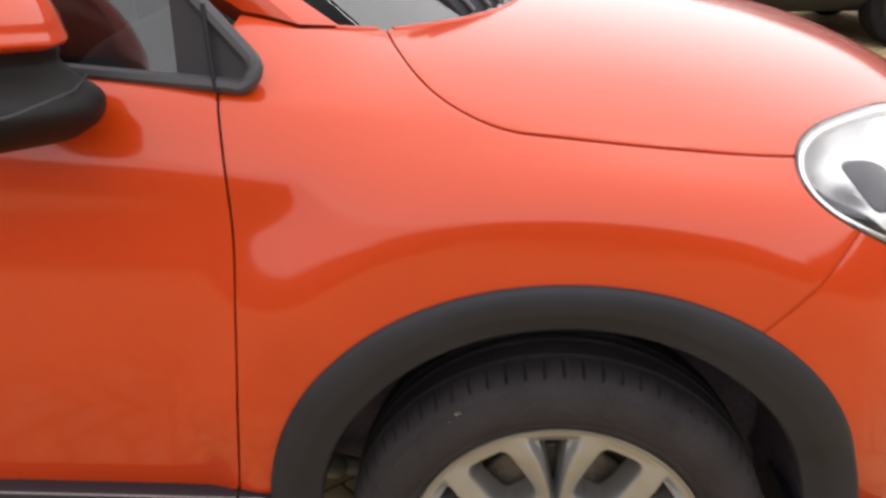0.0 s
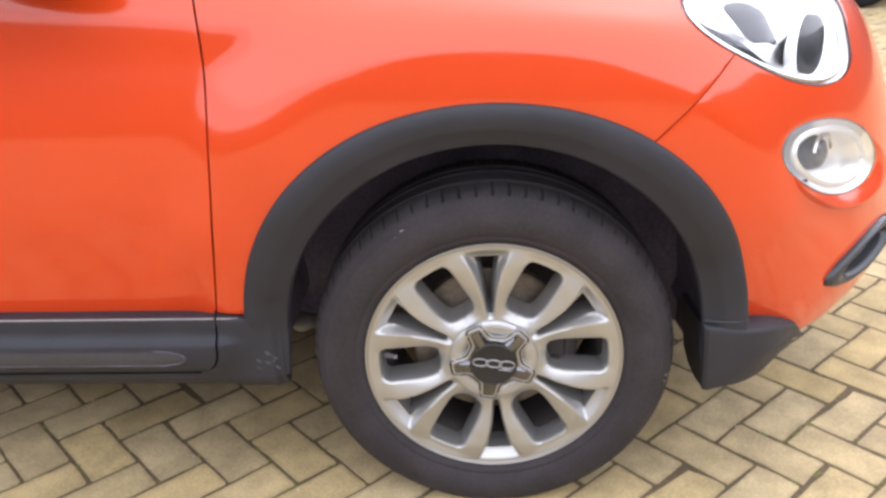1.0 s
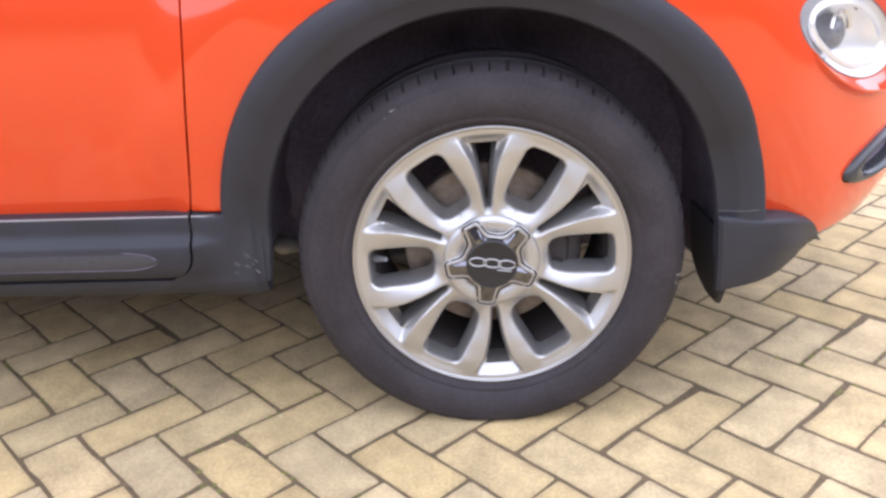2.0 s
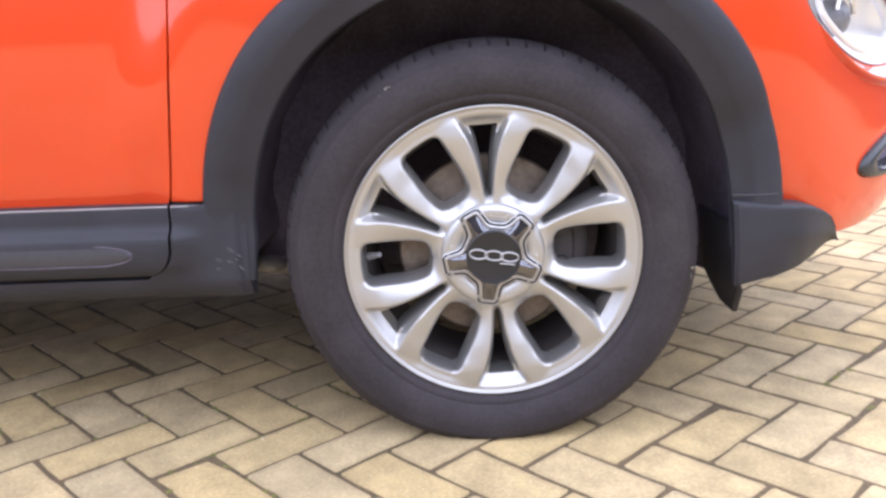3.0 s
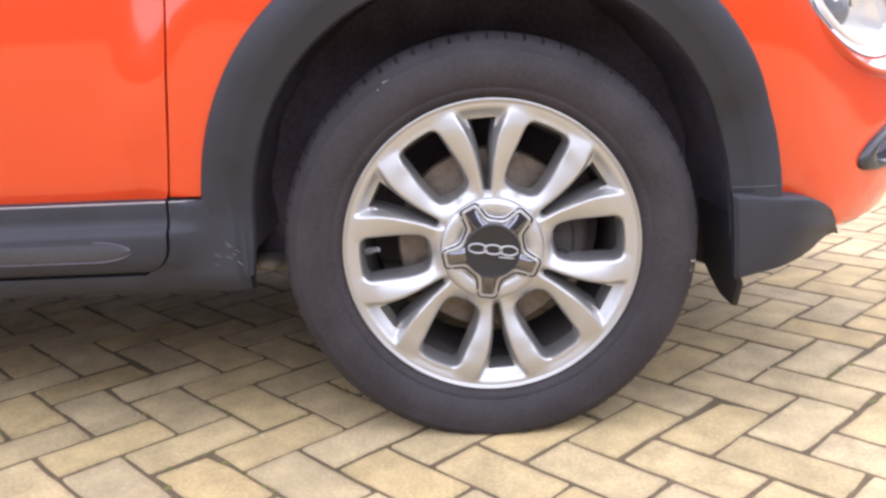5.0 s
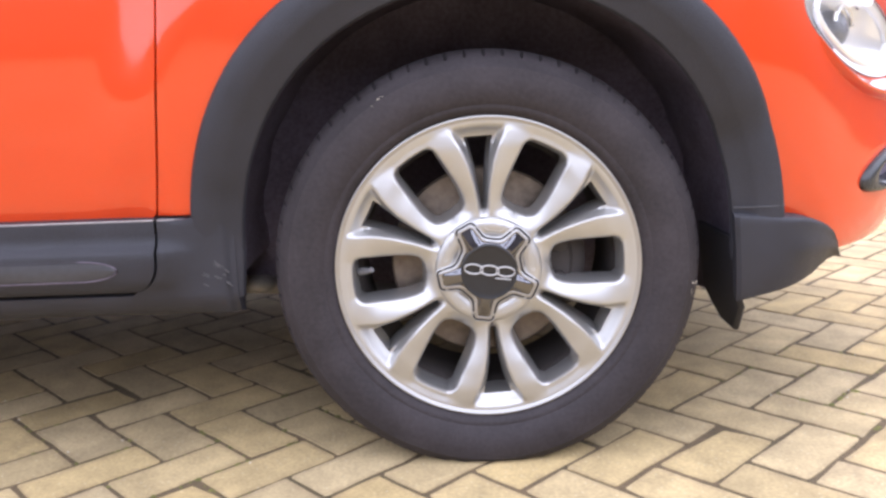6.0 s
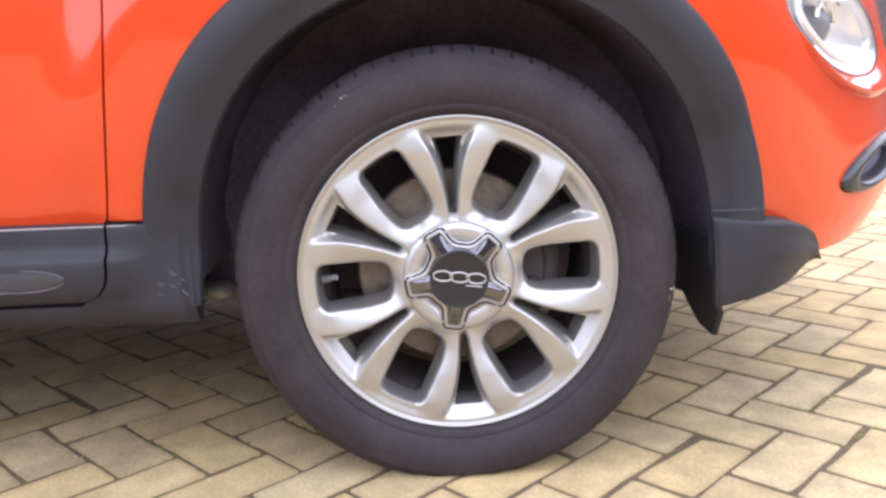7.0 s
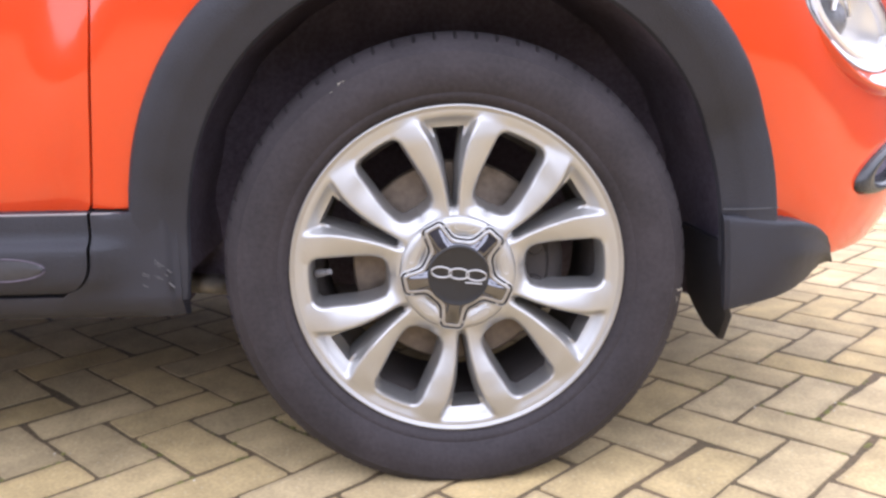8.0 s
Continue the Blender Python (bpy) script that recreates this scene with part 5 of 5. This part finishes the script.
for i in range(-90, 120):
    for j in range(-90, 120):
        kind = (i + j) % 4
        if kind not in (0, 2):
            continue
        ci, cj = (i + 1.0, j + 0.5) if kind == 2 else (i + 0.5, j + 1.0)
        x, y = ROW * ci + CROSS * cj + ORIGIN
        if -4.2 < x < 6.4 and -4.2 < y < 8.6:
            places.append((math.hypot(x - 0.30, (y - 0.05) * 1.15), x, y, math.atan2(ROW.y, ROW.x) if kind == 2 else math.atan2(CROSS.y, CROSS.x), kind))
places.sort()
rng = random.Random(7)
KINDS = 8
SIZES = ((2, (ROW.length, CROSS.length)), (0, (CROSS.length, ROW.length)))
BLOCKS = {(kind, k): block_mesh(2 * size[0], size[1], rng) for kind, size in SIZES for k in range(KINDS)}
FAR_BLOCKS = {(kind, k): block_mesh(2 * size[0], size[1], rng, (2, 2)) for kind, size in SIZES for k in range(KINDS)}


def grimed(data, values):
    data.attributes.new("grime", "FLOAT", "POINT").data.foreach_set("value", values)


block_data = {}
for key, (bv, bf, bg) in BLOCKS.items():
    block_data[key] = bpy.data.meshes.new("brick")
    block_data[key].from_pydata(bv, [], bf)
    block_data[key].materials.append(BRICK)
    grimed(block_data[key], bg)
rest_v, rest_f, rest_g = [], [], []
for rank, (d, x, y, w, kind) in enumerate(places):
    key = (kind, rng.randrange(KINDS))
    bv, bf, bg = (BLOCKS if rank < 1500 else FAR_BLOCKS)[key]
    lift, tx, ty, dw = rng.uniform(-0.0008, 0.0010), rng.uniform(-0.35, 0.35), rng.uniform(-0.35, 0.35), rng.gauss(0, 0.5)
    m = Matrix.LocRotScale((x + rng.gauss(0, 0.0008), y + rng.gauss(0, 0.0008), lift - 0.001), Euler((radians(tx), radians(ty), w + radians(dw))), None)
    if rank < 300:
        ob = new("brick", block_data[key])
        ob.parent = pavement
        ob.matrix_basis = m
    else:
        k = len(rest_v)
        mm = np.array(m)
        rest_v += [tuple(p) for p in np.array(bv) @ mm[:3, :3].T + mm[:3, 3]]
        rest_f += [tuple(q + k for q in f) for f in bf]
        rest_g += bg
rest = mesh("outer_bricks", rest_v, rest_f, BRICK, pavement, smooth=False)
grimed(rest.data, rest_g)
tagged(rest, "buff paving blocks further off", kind="stuff")


def lumps(name, label, mat, count, sizes, flat, dice, spots):
    """Small rough lumps scattered at places given."""
    verts, faces = [], []
    for k in range(count):
        x, y, z = spots(dice)
        size = dice.uniform(*sizes)
        base = len(verts)
        turn = dice.uniform(0, 6.28)
        ring = [(x + size * dice.uniform(0.6, 1.2) * math.cos(turn + i * math.pi / 3), y + size * dice.uniform(0.6, 1.2) * math.sin(turn + i * math.pi / 3), z) for i in range(6)]
        verts += ring + [(x + size * dice.uniform(-0.2, 0.2), y + size * dice.uniform(-0.2, 0.2), z + size * flat)]
        faces += [(base + i, base + (i + 1) % 6, base + 6) for i in range(6)]
    ob = mesh(name, verts, faces, mat, pavement)
    return tagged(ob, label, kind="stuff")


def joint_spot(dice):
    """A place in a joint between blocks, ahead of and beside the wheel."""
    while True:
        d, x, y, w, kind = places[dice.randrange(900)]
        side = dice.choice((-1, 1))
        if dice.random() < 0.67:
            a, b = dice.uniform(-1, 1) * MODULE, side * MODULE / 2
        else:
            a, b = side * MODULE, dice.uniform(-0.5, 0.5) * MODULE
        px, py = x + a * math.cos(w) - b * math.sin(w), y + a * math.sin(w) + b * math.cos(w)
        if noise.noise(Vector((px * 3.1, py * 3.1, 0.4))) > 0.14 - 0.16 * (py < -0.22) and py < 0.5:
            return px + dice.gauss(0, 0.0012), py + dice.gauss(0, 0.0012), -0.0022


lumps("moss", "green moss growing in the paving joints", MOSS, 2600, (0.0026, 0.0070), 0.42, random.Random(21), joint_spot)
lumps("grit", "pale grit lying in the paving joints", GRIT, 420, (0.0010, 0.0026), 1.0, random.Random(22), lambda dice: tuple(p + q for p, q in zip(joint_spot(dice), (dice.gauss(0, 0.006), dice.gauss(0, 0.006), 0.0028))))

# ---- plain wall added out of view behind the viewer, for dark reflections in the car ----
wall = mesh("unseen_wall_south", *slab([(-70, -9.0, -0.02), (70, -9.0, -0.02), (70, -9.0, 2.9), (-70, -9.0, 2.9)], (0, -0.3, 0), 0.01), RENDERED, smooth=False)
tagged(wall, "plain dark grey wall added out of view for dark reflections", "wall", kind="structure")

# added wall, never in view: hides the low sky ahead
front_wall = mesh("unseen_wall_east", *slab([(10.0, -8.9, -0.02), (10.0, 40.0, -0.02), (10.0, 40.0, 3.6), (10.0, -8.9, 3.6)], (0.3, 0, 0), 0.01), RENDERED, smooth=False)
tagged(front_wall, "plain dark grey wall added out of view ahead of the cars", "wall", kind="structure")

# two more unseen walls, added to keep horizon light from under the car
back_wall = mesh("unseen_wall_north", *slab([(-70, 12.0, -0.02), (70, 12.0, -0.02), (70, 12.0, 2.0), (-70, 12.0, 2.0)], (0, 0.3, 0), 0.01), RENDERED, smooth=False)
tagged(back_wall, "plain dark grey wall added out of view beyond the cars", "wall", kind="structure")
rear_wall = mesh("unseen_wall_west", *slab([(-12.0, -8.9, -0.02), (-12.0, 11.9, -0.02), (-12.0, 11.9, 2.0), (-12.0, -8.9, 2.0)], (-0.3, 0, 0), 0.01), RENDERED, smooth=False)
tagged(rear_wall, "plain dark grey wall added out of view behind the cars", "wall", kind="structure")
